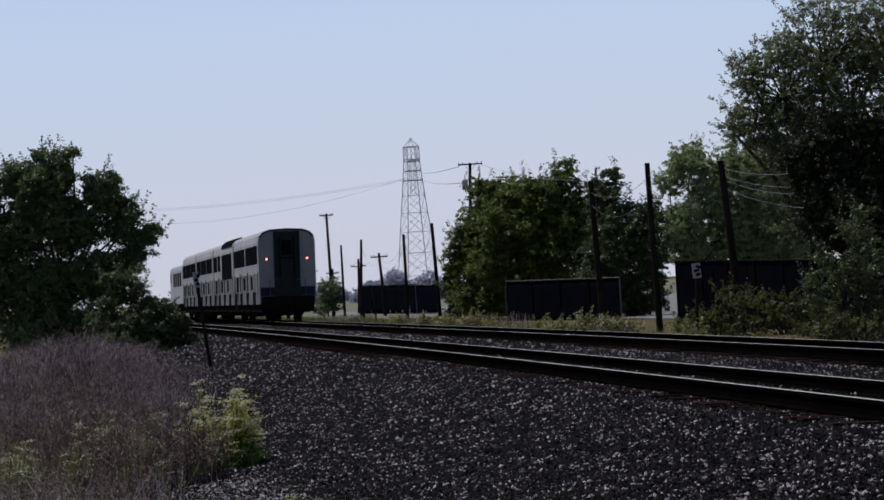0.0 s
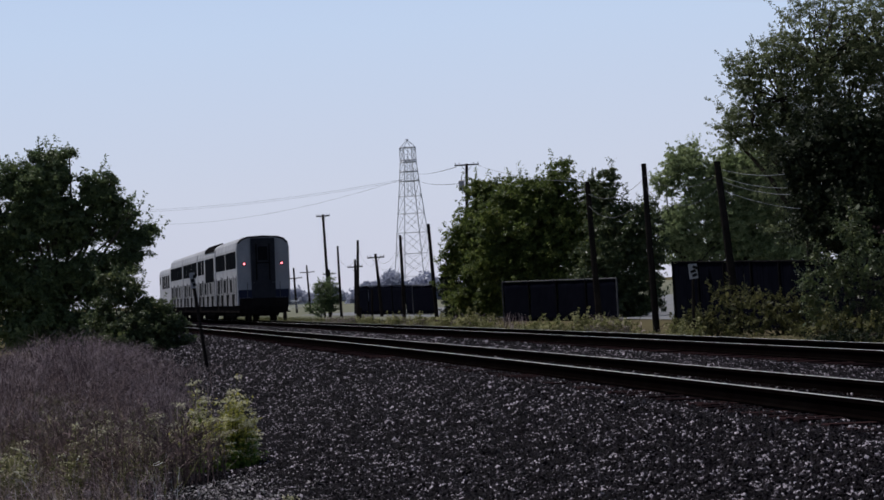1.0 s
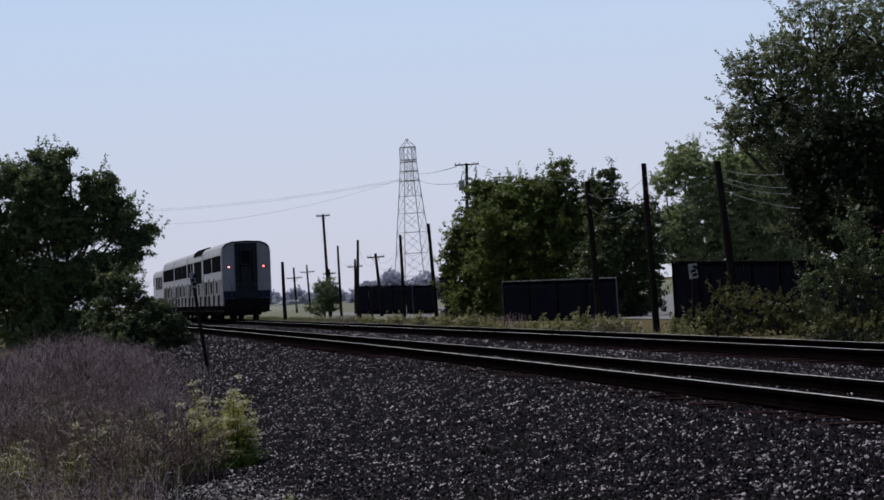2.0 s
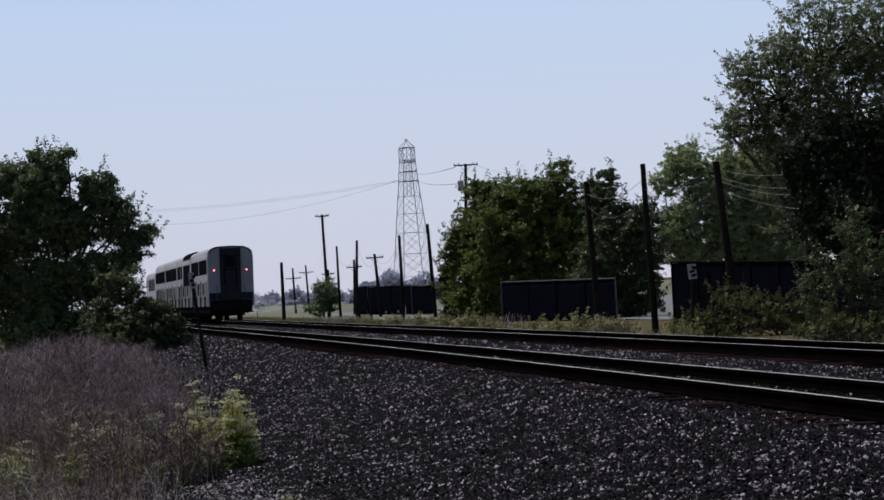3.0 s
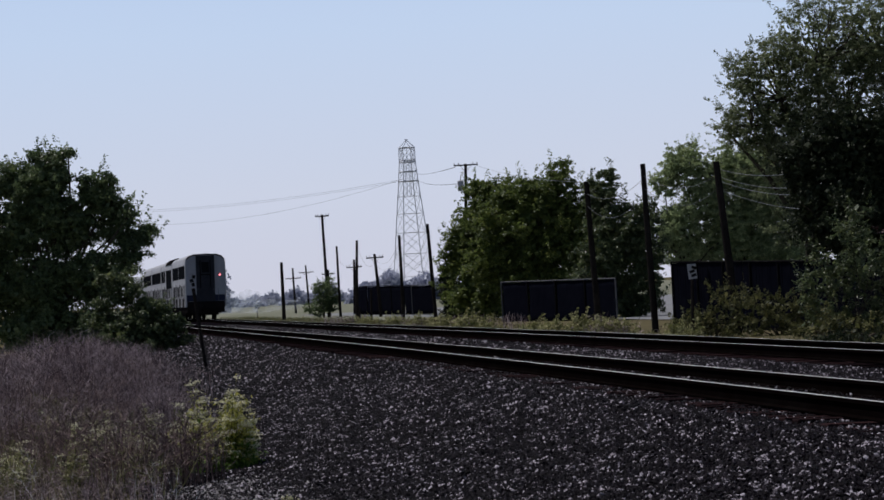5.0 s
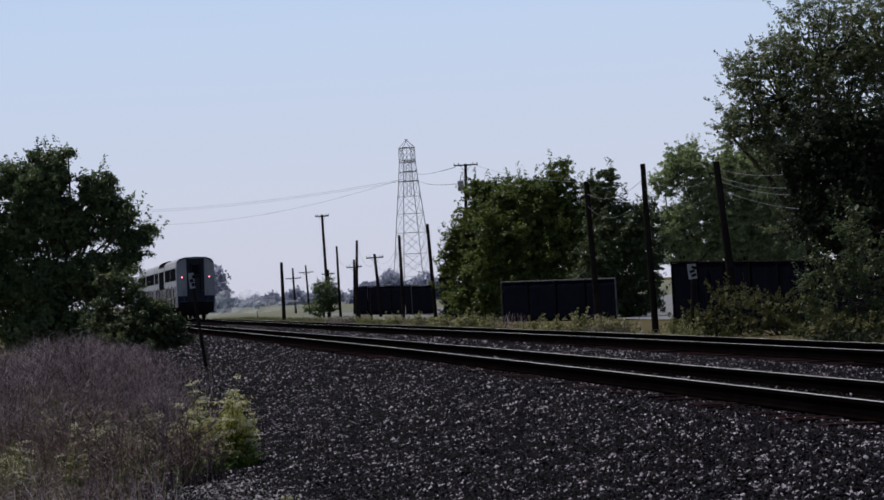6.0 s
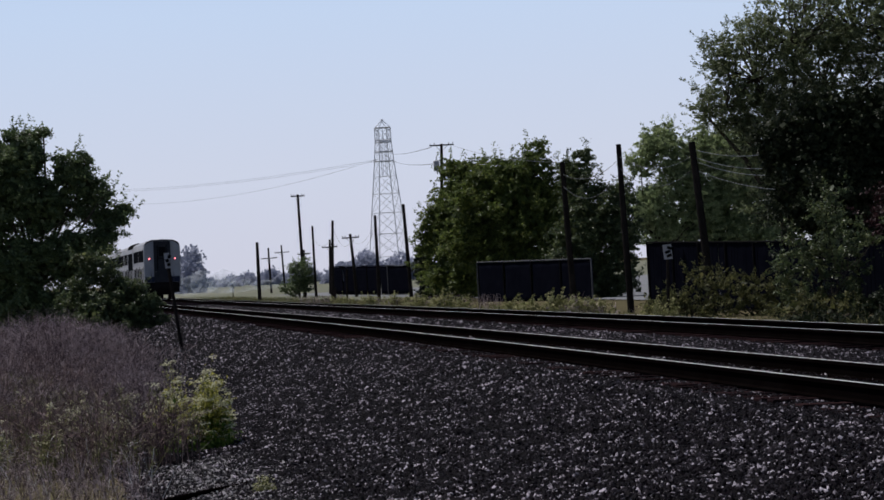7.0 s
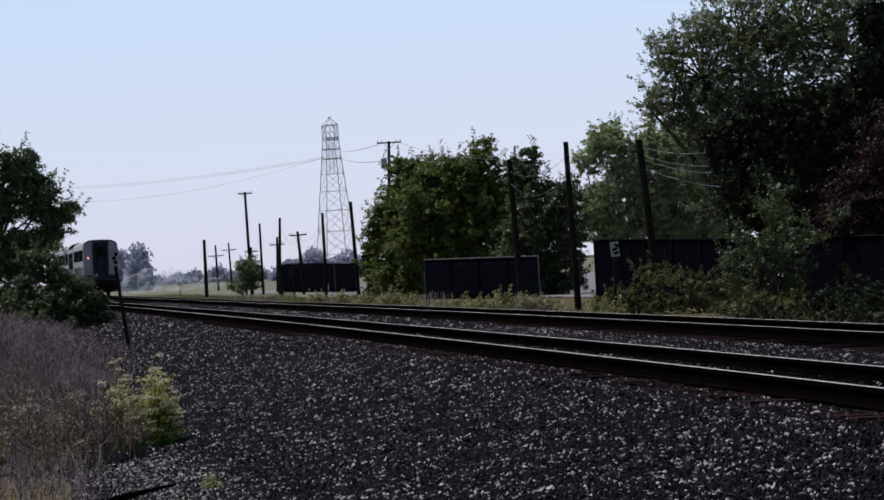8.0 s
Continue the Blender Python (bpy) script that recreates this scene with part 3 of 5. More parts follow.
def tree(name, label, base, trunk_h, blobs, mat, leaf=0.2, per_m2=0.9, spread=0.38, clump=34, radius=0.22, seed=1, category="tree", hollow=0.45, stems=1, fill=9.0, shoots=0.5):
    """Tapered trunk and limbs that reach into the crown's masses, and a crown of clumped leaves."""
    rng = np.random.default_rng(seed)
    ob = thing(name, pose(*base), label, category)
    pts, face, tips = crown_points(blobs, per_m2, spread * 1.15, clump, rng, hollow, shoots, leaf * 0.7)
    pieces = []
    for q in range(stems):
        off = Vector((rng.normal() * 0.3, rng.normal() * 0.3, 0)) * (q > 0)
        pieces.append(tube([off + Vector((0, 0, -0.5)), off + Vector((0.05, 0, trunk_h * 0.5)), off * 2 + Vector((0.0, 0, trunk_h))], [radius * 1.35, radius, radius * 0.75], 9))
    for (cx, cy, cz, rx, ry, rz), p in zip(blobs, tips):
        c = Vector((cx, cy, cz - rz * 0.3))
        mid = (Vector((0, 0, trunk_h)) + c) / 2 + Vector(rng.normal(size=3)) * 0.25
        pieces.append(tube([(0, 0, trunk_h * 0.8), mid, c], [radius * 0.5, radius * 0.3, radius * 0.16], 6))
        for q in p[:max(5, len(p) // 6)]:
            e = Vector(q)
            pieces.append(tube([c, (c + e) / 2 + Vector(rng.normal(size=3)) * 0.2, e], [radius * 0.14, radius * 0.09, 0.010], 4))
    part("trunk", mesh("trunk", *join(*pieces), M["bark"]), ob, "dark bark trunk and limbs")
    inner = []
    for cx, cy, cz, rx, ry, rz in blobs:
        k = int(4.2 * rx * ry * rz * fill * 2.2)
        d = rng.normal(size=(k, 3))
        d /= np.linalg.norm(d, axis=1)[:, None]
        inner.append(np.array([cx, cy, cz]) + d * rng.random((k, 1)) ** 0.4 * np.array([rx, ry, rz]) * 0.78)
    part("crown", leaves("crown", pts, leaf * 0.72, mat, 0.52, seed, face), ob)
    part("inner_foliage", leaves("inner_foliage", np.concatenate(inner), leaf * 1.5, mat, 0.75, seed + 50), ob)
    return ob


def stems(name, feet, height, mat, width, branches, lean=0.25, seed=0, tuft=0.35, rise=0.7):
    """Dry or green stalks with side twigs, as slim blades; height is one number or one for each stalk."""
    rng = np.random.default_rng(seed)
    n = len(feet)
    h = height * rng.uniform(0.6, 1.1, n)
    tip = feet + np.stack([rng.normal(0, lean, n) * h, rng.normal(0, lean, n) * h, h], 1)
    mid = (feet + tip) / 2 + rng.normal(0, 0.04, (n, 3)) * h[:, None]
    quads = []

    def blade(a, b, w0, w1):
        side = np.cross(b - a, rng.normal(size=a.shape))
        side /= np.linalg.norm(side, axis=1)[:, None] + 1e-9
        quads.append(np.stack([a - side * w0, a + side * w0, b + side * w1, b - side * w1], 1))
    blade(feet, mid, width, width * 0.8)
    blade(mid, tip, width * 0.8, width * 0.3)
    for _ in range(branches):
        f = rng.uniform(0.3, 0.98, (n, 1))
        s = np.where(f < 0.5, feet + (mid - feet) * f * 2, mid + (tip - mid) * (f * 2 - 1))
        e = s + (rng.normal(size=(n, 3)) * np.array([1, 1, 0.4]) + UP * rise) * h[:, None] * tuft * 0.4
        blade(s, e, width * 0.6, width * 0.25)
    v = np.concatenate(quads).reshape(-1, 3)
    return mesh(name, v, np.arange(len(v)).reshape(-1, 4), mat)


def tufts(n, u0, u1, v0, v1, rng, per=22, spread=0.30):
    """Places of stalks that grow in tufts."""
    k = n // per
    u, v = rng.uniform(u0, u1, k), rng.uniform(v0, v1, k)
    u, v = np.repeat(u, per) + rng.normal(0, spread * 2, k * per), np.repeat(v, per) + rng.normal(0, spread, k * per)
    return plan(u, v, lie(v) - 0.06)


def scatter(n, u0, u1, v0, v1, rng, bias=1.0):
    u = u0 + (u1 - u0) * rng.random(n) ** bias
    v = v0 + (v1 - v0) * rng.random(n)
    return plan(u, v, lie(v) - 0.06)


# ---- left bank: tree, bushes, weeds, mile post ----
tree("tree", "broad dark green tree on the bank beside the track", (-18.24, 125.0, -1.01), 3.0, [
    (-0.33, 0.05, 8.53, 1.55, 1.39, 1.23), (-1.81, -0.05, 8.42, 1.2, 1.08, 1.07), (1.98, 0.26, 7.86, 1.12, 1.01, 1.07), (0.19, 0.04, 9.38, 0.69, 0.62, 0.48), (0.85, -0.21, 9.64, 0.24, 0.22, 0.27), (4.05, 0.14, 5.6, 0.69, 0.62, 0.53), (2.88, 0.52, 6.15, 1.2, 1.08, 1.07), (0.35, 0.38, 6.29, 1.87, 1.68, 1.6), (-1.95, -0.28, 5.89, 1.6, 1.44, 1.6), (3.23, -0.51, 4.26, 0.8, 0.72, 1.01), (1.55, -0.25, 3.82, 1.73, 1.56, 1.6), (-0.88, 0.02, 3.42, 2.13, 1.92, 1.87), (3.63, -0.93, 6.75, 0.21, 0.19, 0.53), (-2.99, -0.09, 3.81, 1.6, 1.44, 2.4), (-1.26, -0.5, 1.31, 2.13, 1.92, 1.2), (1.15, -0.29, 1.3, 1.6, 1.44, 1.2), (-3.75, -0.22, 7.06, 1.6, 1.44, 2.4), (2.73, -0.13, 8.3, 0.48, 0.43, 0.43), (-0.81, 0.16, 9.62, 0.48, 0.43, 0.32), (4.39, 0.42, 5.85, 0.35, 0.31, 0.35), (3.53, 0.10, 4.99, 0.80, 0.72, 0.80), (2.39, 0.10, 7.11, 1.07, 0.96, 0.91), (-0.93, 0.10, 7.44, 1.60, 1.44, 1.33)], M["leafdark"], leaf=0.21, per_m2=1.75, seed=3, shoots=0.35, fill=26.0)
tree("bush", "dense dark green bush at the edge of the ballast", (-12.54, 108.0, -1.09), 0.8, [
    (-0.65, 0.14, 2.98, 0.97, 0.87, 0.69), (0.39, 0.33, 2.14, 0.97, 0.87, 0.78), (1.24, 0.13, 1.63, 0.74, 0.66, 0.78), (-0.29, -0.52, 1.18, 1.38, 1.24, 1.01), (-1.52, 0.36, 1.94, 0.83, 0.75, 0.97), (1.72, 0.18, 1.14, 0.32, 0.29, 0.78), (-1.09, -0.21, 3.42, 0.55, 0.5, 0.55), (0.73, 0.23, 0.78, 1.15, 1.04, 0.69)], M["leafmid"], leaf=0.15, per_m2=3.4, spread=0.26, radius=0.07, seed=4, category="bush", stems=4, fill=40.0)
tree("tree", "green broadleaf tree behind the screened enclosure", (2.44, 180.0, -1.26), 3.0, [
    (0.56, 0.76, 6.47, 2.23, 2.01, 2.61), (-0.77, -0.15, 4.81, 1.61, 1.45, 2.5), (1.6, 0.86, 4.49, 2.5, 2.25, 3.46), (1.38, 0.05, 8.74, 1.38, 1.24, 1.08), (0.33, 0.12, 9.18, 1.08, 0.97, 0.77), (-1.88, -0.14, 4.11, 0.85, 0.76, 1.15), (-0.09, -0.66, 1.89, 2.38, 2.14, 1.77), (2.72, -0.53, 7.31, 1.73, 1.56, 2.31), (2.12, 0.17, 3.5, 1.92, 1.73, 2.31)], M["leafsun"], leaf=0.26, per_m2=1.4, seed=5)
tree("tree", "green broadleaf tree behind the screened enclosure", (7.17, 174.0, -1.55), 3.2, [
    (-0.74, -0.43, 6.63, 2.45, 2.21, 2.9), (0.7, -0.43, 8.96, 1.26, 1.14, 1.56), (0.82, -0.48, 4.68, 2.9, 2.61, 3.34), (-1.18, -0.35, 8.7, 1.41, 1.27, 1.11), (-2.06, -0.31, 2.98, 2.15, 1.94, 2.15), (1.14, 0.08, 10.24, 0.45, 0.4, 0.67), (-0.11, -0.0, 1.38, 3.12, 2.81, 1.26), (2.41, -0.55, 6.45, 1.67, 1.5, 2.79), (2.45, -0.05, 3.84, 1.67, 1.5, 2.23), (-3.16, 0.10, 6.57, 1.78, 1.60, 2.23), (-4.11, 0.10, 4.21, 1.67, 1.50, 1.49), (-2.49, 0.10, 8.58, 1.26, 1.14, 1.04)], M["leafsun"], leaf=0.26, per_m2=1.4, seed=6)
tree("tree", "green broadleaf tree behind the pole line", (10.17, 160.0, -1.63), 3.0, [
    (-0.22, 0.15, 8.05, 1.23, 1.11, 1.43), (0.31, -0.46, 5.45, 1.98, 1.78, 2.66), (1.62, -0.15, 4.35, 1.3, 1.17, 3.01), (0.46, 0.21, 2.03, 1.64, 1.48, 1.71), (-0.83, -0.45, 3.47, 1.64, 1.48, 1.98), (2.36, 0.3, 6.54, 0.89, 0.8, 1.23), (0.19, 0.06, 9.23, 0.55, 0.49, 0.55), (0.75, 0.01, 1.15, 2.05, 1.84, 1.02), (2.31, 0.27, 4.49, 0.89, 0.8, 2.25), (2.53, 0.06, 2.42, 0.61, 0.55, 1.71)], M["leafmid"], leaf=0.25, per_m2=1.4, seed=7)
tree("bush", "dark bush beside the fence end", (0.36, 195.0, -1.34), 1.0, [
    (0.04, -0.12, 2.25, 1.08, 0.97, 1.75), (-0.22, -0.23, 3.51, 0.67, 0.6, 0.83), (1.52, -0.03, 1.12, 1.66, 1.5, 1.08), (3.3, 0.24, 0.81, 1.5, 1.35, 0.92), (0.67, -0.37, 0.75, 1.25, 1.12, 0.67)], M["leafshade"], leaf=0.25, per_m2=1.68, radius=0.1, seed=17, category='bush')
tree("tree", "pale green feathery tree beyond the fence", (18.22, 200.0, -3.1), 5.0, [
    (0.53, 0.18, 12.8, 2.05, 1.84, 1.62), (-1.05, 0.37, 11.39, 1.37, 1.23, 1.37), (1.88, -0.52, 10.37, 2.05, 1.84, 2.35), (0.04, -0.64, 8.12, 2.05, 1.84, 2.22), (3.45, -0.28, 7.93, 2.48, 2.23, 2.65), (-1.37, 0.24, 7.34, 0.85, 0.77, 1.28), (5.83, 0.15, 8.43, 2.48, 2.23, 2.77), (0.57, 0.62, 6.17, 2.35, 2.11, 1.54), (4.18, 0.33, 5.66, 2.77, 2.5, 1.71), (7.83, 0.09, 5.97, 2.99, 2.69, 2.13), (5.38, -0.17, 11.67, 2.65, 2.38, 2.65), (3.7, -0.12, 12.19, 1.96, 1.77, 1.96), (7.44, -0.85, 10.27, 2.56, 2.31, 2.56), (-0.71, 0.29, 8.38, 1.11, 1.0, 1.54)], M["leafpale"], leaf=0.26, per_m2=1.05, seed=8)
tree("tree", "towering leafy tree with sunlit top over the fence", (18.19, 130.0, -2.25), 6.0, [
    (-1.21, -0.24, 12.64, 2.64, 2.37, 2.36), (-2.68, -0.17, 11.19, 1.72, 1.55, 1.8), (0.84, -0.68, 14.33, 2.91, 2.62, 2.64), (3.79, -0.15, 14.86, 3.05, 2.75, 2.91), (2.1, 0.3, 12.17, 3.05, 2.75, 2.77), (-0.74, 0.31, 8.71, 2.36, 2.12, 2.36), (-2.7, 0.13, 13.28, 1.17, 1.05, 1.17), (-3.69, 0.19, 10.61, 0.94, 0.85, 0.94), (5.81, -0.92, 13.63, 3.05, 2.75, 3.05), (-0.5, -0.17, 5.64, 1.66, 1.5, 1.39), (-1.57, -0.16, 10.21, 1.72, 1.55, 1.44), (0.18, -0.37, 10.28, 1.44, 1.3, 1.44)], M["leaf"], leaf=0.165, per_m2=1.35, spread=0.33, clump=30, seed=9, radius=0.4, shoots=0.7, fill=4.0)
# Shaded mass below the tall tree's lit top, darkened by leaf colour.
tree("tree", "green tree rising behind the shrubs, leaves darkened as in shade", (19.77, 118.0, -2.2), 4.0, [
    (-1.26, 0.03, 8.55, 2.39, 2.15, 2.52), (1.39, 0.83, 8.53, 2.77, 2.49, 2.77), (-2.06, -0.85, 5.69, 2.64, 2.38, 2.14), (0.81, 0.71, 5.15, 3.02, 2.72, 3.02), (-0.41, 0.01, 1.69, 3.02, 2.72, 1.64), (-3.12, 0.28, 7.01, 1.21, 1.09, 1.64), (-3.3, -0.09, 8.28, 1.51, 1.36, 1.46), (-0.6, 0.19, 7.0, 2.01, 1.81, 2.01), (3.96, 0.36, 7.24, 2.77, 2.49, 4.28), (3.17, -0.31, 2.49, 2.77, 2.49, 2.77), (3.80, 0.10, 13.13, 1.51, 1.36, 1.51), (3.42, 0.10, 10.87, 1.51, 1.36, 1.51), (1.81, 0.10, 9.43, 1.26, 1.13, 1.26), (-1.44, 0.10, 3.78, 1.39, 1.25, 1.13), (1.40, 0.10, 6.66, 1.51, 1.36, 1.51)], M["leafshade"], leaf=0.22, per_m2=1.33, clump=22, seed=39, radius=0.35, fill=22.0)
tree("shrub", "tall open green shrub beside the far rail", (14.32, 92.0, -1.39), 1.0, [
    (0.26, 0.08, 4.44, 0.43, 0.39, 0.39), (-0.12, -0.21, 3.75, 0.75, 0.67, 0.67), (-1.16, -0.17, 2.88, 0.63, 0.57, 0.43), (0.47, -0.98, 2.98, 0.79, 0.71, 0.71), (-0.74, 0.72, 1.96, 1.02, 0.92, 0.9), (0.76, 0.46, 1.68, 0.71, 0.64, 0.9), (2.13, -0.13, 3.5, 0.35, 0.32, 0.24), (1.49, 0.31, 2.83, 0.47, 0.42, 0.39), (-1.08, 0.11, 0.8, 1.14, 1.03, 0.75), (0.5, -0.22, 0.61, 0.94, 0.85, 0.75), (-0.12, 0.39, 2.32, 0.94, 0.85, 0.94), (-1.64, -0.12, 2.02, 0.47, 0.42, 0.79)], M["leafmid"], leaf=0.15, per_m2=1.7, spread=0.22, clump=20, radius=0.05, seed=10, category="shrub", stems=4, fill=9.0, hollow=0.2, shoots=0.7)
tree("tree", "dark reddish-leaved tree at the end of the fence", (18.02, 96.0, -1.82), 1.5, [
    (-0.48, -0.11, 4.01, 1.23, 1.11, 1.95), (0.83, -0.44, 5.37, 1.33, 1.2, 2.46), (-0.11, -0.54, 1.52, 1.74, 1.57, 1.54), (1.52, -0.26, 3.07, 1.43, 1.29, 2.46)], M["leafred"], leaf=0.18, per_m2=1.82, spread=0.3, radius=0.12, seed=20, stems=2)
tree("shrub", "low olive shrub in front of the fence", (9.45, 95.0, -1.07), 0.5, [
    (-0.36, -0.03, 0.79, 0.89, 0.8, 0.65), (0.87, 0.21, 1.01, 1.09, 0.99, 0.85), (-0.88, -0.02, 0.54, 0.61, 0.55, 0.41), (0.22, 0.06, 0.33, 1.12, 1.0, 0.36)], M["leafolive"], leaf=0.14, per_m2=1.5, spread=0.22, clump=22, radius=0.03, seed=12, category='shrub', stems=6, fill=10.0, hollow=0.2, shoots=0.9)
tree("shrub", "low olive shrub in front of the fence", (11.85, 94.0, -1.25), 0.5, [
    (-0.34, -0.02, 1.08, 1.08, 0.98, 0.92), (0.84, -0.24, 0.62, 0.84, 0.76, 0.68), (-0.78, -0.11, 0.41, 0.8, 0.72, 0.36), (0.52, -0.34, 0.27, 1.0, 0.9, 0.36)], M["leafolive"], leaf=0.14, per_m2=1.5, spread=0.22, clump=22, radius=0.03, seed=13, category='shrub', stems=6, fill=10.0, hollow=0.2, shoots=0.9)
tree("shrub", "straggling olive shrub beside the far rail", (12.87, 88.0, -1.2), 0.4, [
    (-0.16, 0.28, 0.5, 0.94, 0.85, 0.45), (0.96, -0.09, 0.34, 0.85, 0.76, 0.41), (-0.73, 0.25, 0.3, 0.75, 0.68, 0.26)], M["leafolive"], leaf=0.14, per_m2=1.5, spread=0.22, clump=22, radius=0.03, seed=33, category='shrub', stems=6, fill=10.0, hollow=0.2, shoots=0.9)
tree("shrub", "green shrub beside the far rail, leaves darkened as in shade", (15.49, 88.0, -1.46), 0.4, [
    (-0.34, -0.24, 0.62, 1.03, 0.93, 0.64), (0.8, 0.03, 0.74, 1.13, 1.01, 0.83), (-1.11, -0.08, 0.38, 0.75, 0.68, 0.3)], M["leafshade"], leaf=0.15, per_m2=2.2, spread=0.26, radius=0.05, seed=34, category='shrub', stems=4, fill=30.0, hollow=0.3)
# a broken row of pale weed bushes at the foot of the far bank
for k, (x_, y_, w_, h_) in enumerate(((-4.67, 156.29, 0.87, 0.92), (-2.59, 138.91, 0.77, 1.01), (-1.3, 135.55, 0.69, 1.06), (-0.1, 119.06, 0.66, 1.17), (1.05, 117.2, 0.8, 1.23),
                                      (1.79, 110.24, 0.42, 1.04), (3.42, 104.4, 0.58, 0.87), (3.85, 95.38, 0.57, 1.05), (4.87, 96.02, 0.61, 1.1), (5.38, 89.53, 0.57, 1.05),
                                      (6.03, 89.12, 0.42, 0.91), (6.84, 79.64, 0.44, 0.91), (7.23, 76.67, 0.46, 0.84))):
    a_, b_ = random.uniform(-0.3, 0.0), random.uniform(0.25, 0.5)
    tree("weed_bush", "pale yellow-green weed bush with cream tips beside the far rail", (x_, y_, -0.99), 0.2, [
        (a_ * w_, 0, h_ * 0.62, w_ * 0.8, w_ * 0.8, h_ * 0.38), (b_ * w_, 0.1, h_ * 0.5, w_ * 0.75, w_ * 0.7, h_ * 0.4), (-0.45 * w_, -0.1, h_ * 0.42, w_ * 0.6, w_ * 0.6, h_ * 0.38)],
        M["weedleaf"], leaf=0.11, per_m2=3.2, spread=0.15, clump=16, radius=0.02, seed=60 + k, category="bush", stems=3, fill=24.0, hollow=0.3, shoots=0.6)
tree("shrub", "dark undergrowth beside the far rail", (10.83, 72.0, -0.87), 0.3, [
    (-0.45, -0.21, 0.19, 0.69, 0.62, 0.18), (0.47, -0.22, 0.14, 0.77, 0.69, 0.22)], M["leafshade"], leaf=0.13, per_m2=2.6, spread=0.2, radius=0.04, seed=71, category='shrub', stems=4, fill=40.0, hollow=0.3)
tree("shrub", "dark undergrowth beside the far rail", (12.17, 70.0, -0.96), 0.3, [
    (-0.43, -0.14, 0.23, 0.75, 0.67, 0.24), (0.46, 0.05, 0.17, 0.75, 0.67, 0.25)], M["leafshade"], leaf=0.13, per_m2=2.6, spread=0.2, radius=0.04, seed=72, category='shrub', stems=4, fill=40.0, hollow=0.3)
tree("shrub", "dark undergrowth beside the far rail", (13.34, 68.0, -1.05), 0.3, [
    (-0.35, -0.02, 0.25, 0.65, 0.59, 0.26), (0.52, 0.11, 0.19, 0.65, 0.59, 0.26)], M["leafshade"], leaf=0.13, per_m2=2.6, spread=0.2, radius=0.04, seed=73, category='shrub', stems=4, fill=40.0, hollow=0.3)
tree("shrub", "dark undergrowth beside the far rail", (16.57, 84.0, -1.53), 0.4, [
    (-0.33, -0.18, 0.5, 1.08, 0.97, 0.72), (0.75, -0.31, 0.62, 1.08, 0.97, 0.9), (-1.23, -0.29, 0.37, 0.9, 0.81, 0.32)], M["leafshade"], leaf=0.15, per_m2=2.2, spread=0.26, radius=0.05, seed=35, category='shrub', stems=4, fill=30.0, hollow=0.3)
tree("bush", "small green bush among the poles", (-12.5, 272.0, -1.02), 1.0, [
    (0.1, -0.34, 2.3, 1.3, 1.1, 1.3), (-0.6, -0.08, 1.0, 1.25, 1.15, 1.0), (0.55, 0.07, 3.5, 0.75, 0.7, 0.7), (0.95, 0.08, 1.5, 0.95, 0.8, 1.3), (-0.5, 0.1, 3.0, 0.7, 0.6, 0.6), (1.1, 0.0, 2.8, 0.5, 0.5, 0.6)], M["leafdark"], leaf=0.2, per_m2=1.4, spread=0.3, shoots=0.9, radius=0.05, seed=14, category='bush', stems=3)

rng = np.random.default_rng(5)


def thicket(feet):
    """Height of the dry weeds: a tall stand in the midst of lower growth."""
    dx, dy = feet[:, 0] + 9.9, feet[:, 1] - 70
    wide = np.where(dx < 0, 3.0, 1.35)
    low = np.clip(0.8 - 0.06 * np.maximum(dx, 0), 0.5, 0.8)
    return low + 0.85 * np.exp(-(dx / wide) ** 2 - (dy / 9.0) ** 2)


dry_feet = np.concatenate([tufts(5200, 50, 80, -14.5, -5.2, rng), tufts(900, 44, 66, -7.5, -5.6, rng), tufts(1500, 40, 52, -11, -6.4, rng), tufts(2200, 78, 106, -14, -4.5, rng)])
stand = np.stack([rng.normal(-9.9, 1.9, 3000), rng.normal(70, 5.5, 3000), np.full(3000, -1.15)], 1)
dry_feet = np.concatenate([dry_feet, stand])
tagged(new("dry_weeds", stems("dry_weeds", dry_feet, thicket(dry_feet), M["dry"], 0.007, 11, 0.10, 3, 0.30, 1.1)), "tall purplish-brown dry weeds on the bank", "weeds", kind="stuff")
dark_feet = np.concatenate([np.stack([rng.normal(-3.45, 0.22, 90), rng.normal(34.6, 0.5, 90), np.full(90, -1.12)], 1),
                            np.stack([rng.normal(-4.1, 0.4, 70), rng.normal(34.0, 0.6, 70), np.full(70, -1.12)], 1), tufts(800, 33, 54, -11, -6.5, rng, 16, 0.2), tufts(300, 54, 68, -10, -5.5, rng, 16, 0.25)])
tagged(new("dead_stalks", stems("dead_stalks", dark_feet, 0.85, M["deadstalk"], 0.007, 8, 0.12, 5, 0.5, 0.9)), "dark reddish-brown dead stalks among the weeds", "weeds", kind="stuff")
low_feet = np.concatenate([scatter(2600, 27, 46, -10.5, -6.6, rng), scatter(500, 38, 70, -6.6, -4.9, rng)])
tagged(new("low_dry_weeds", stems("low_dry_weeds", low_feet, 0.42, M["dry"], 0.004, 9, 0.3, 4)), "short tangled dry weeds near the ballast", "weeds", kind="stuff")
pale_feet = scatter(46, 29, 40, -8.6, -6.4, rng)
tagged(new("bare_twigs", stems("bare_twigs", pale_feet, 0.55, M["white"], 0.004, 4, 0.3, 44)), "bare bleached twigs among the weeds", "twigs", kind="stuff")
green_feet = np.concatenate([scatter(420, 32, 50, -10.5, -6.4, rng), tufts(500, 42, 60, -11, -7.0, rng, 20, 0.25)])
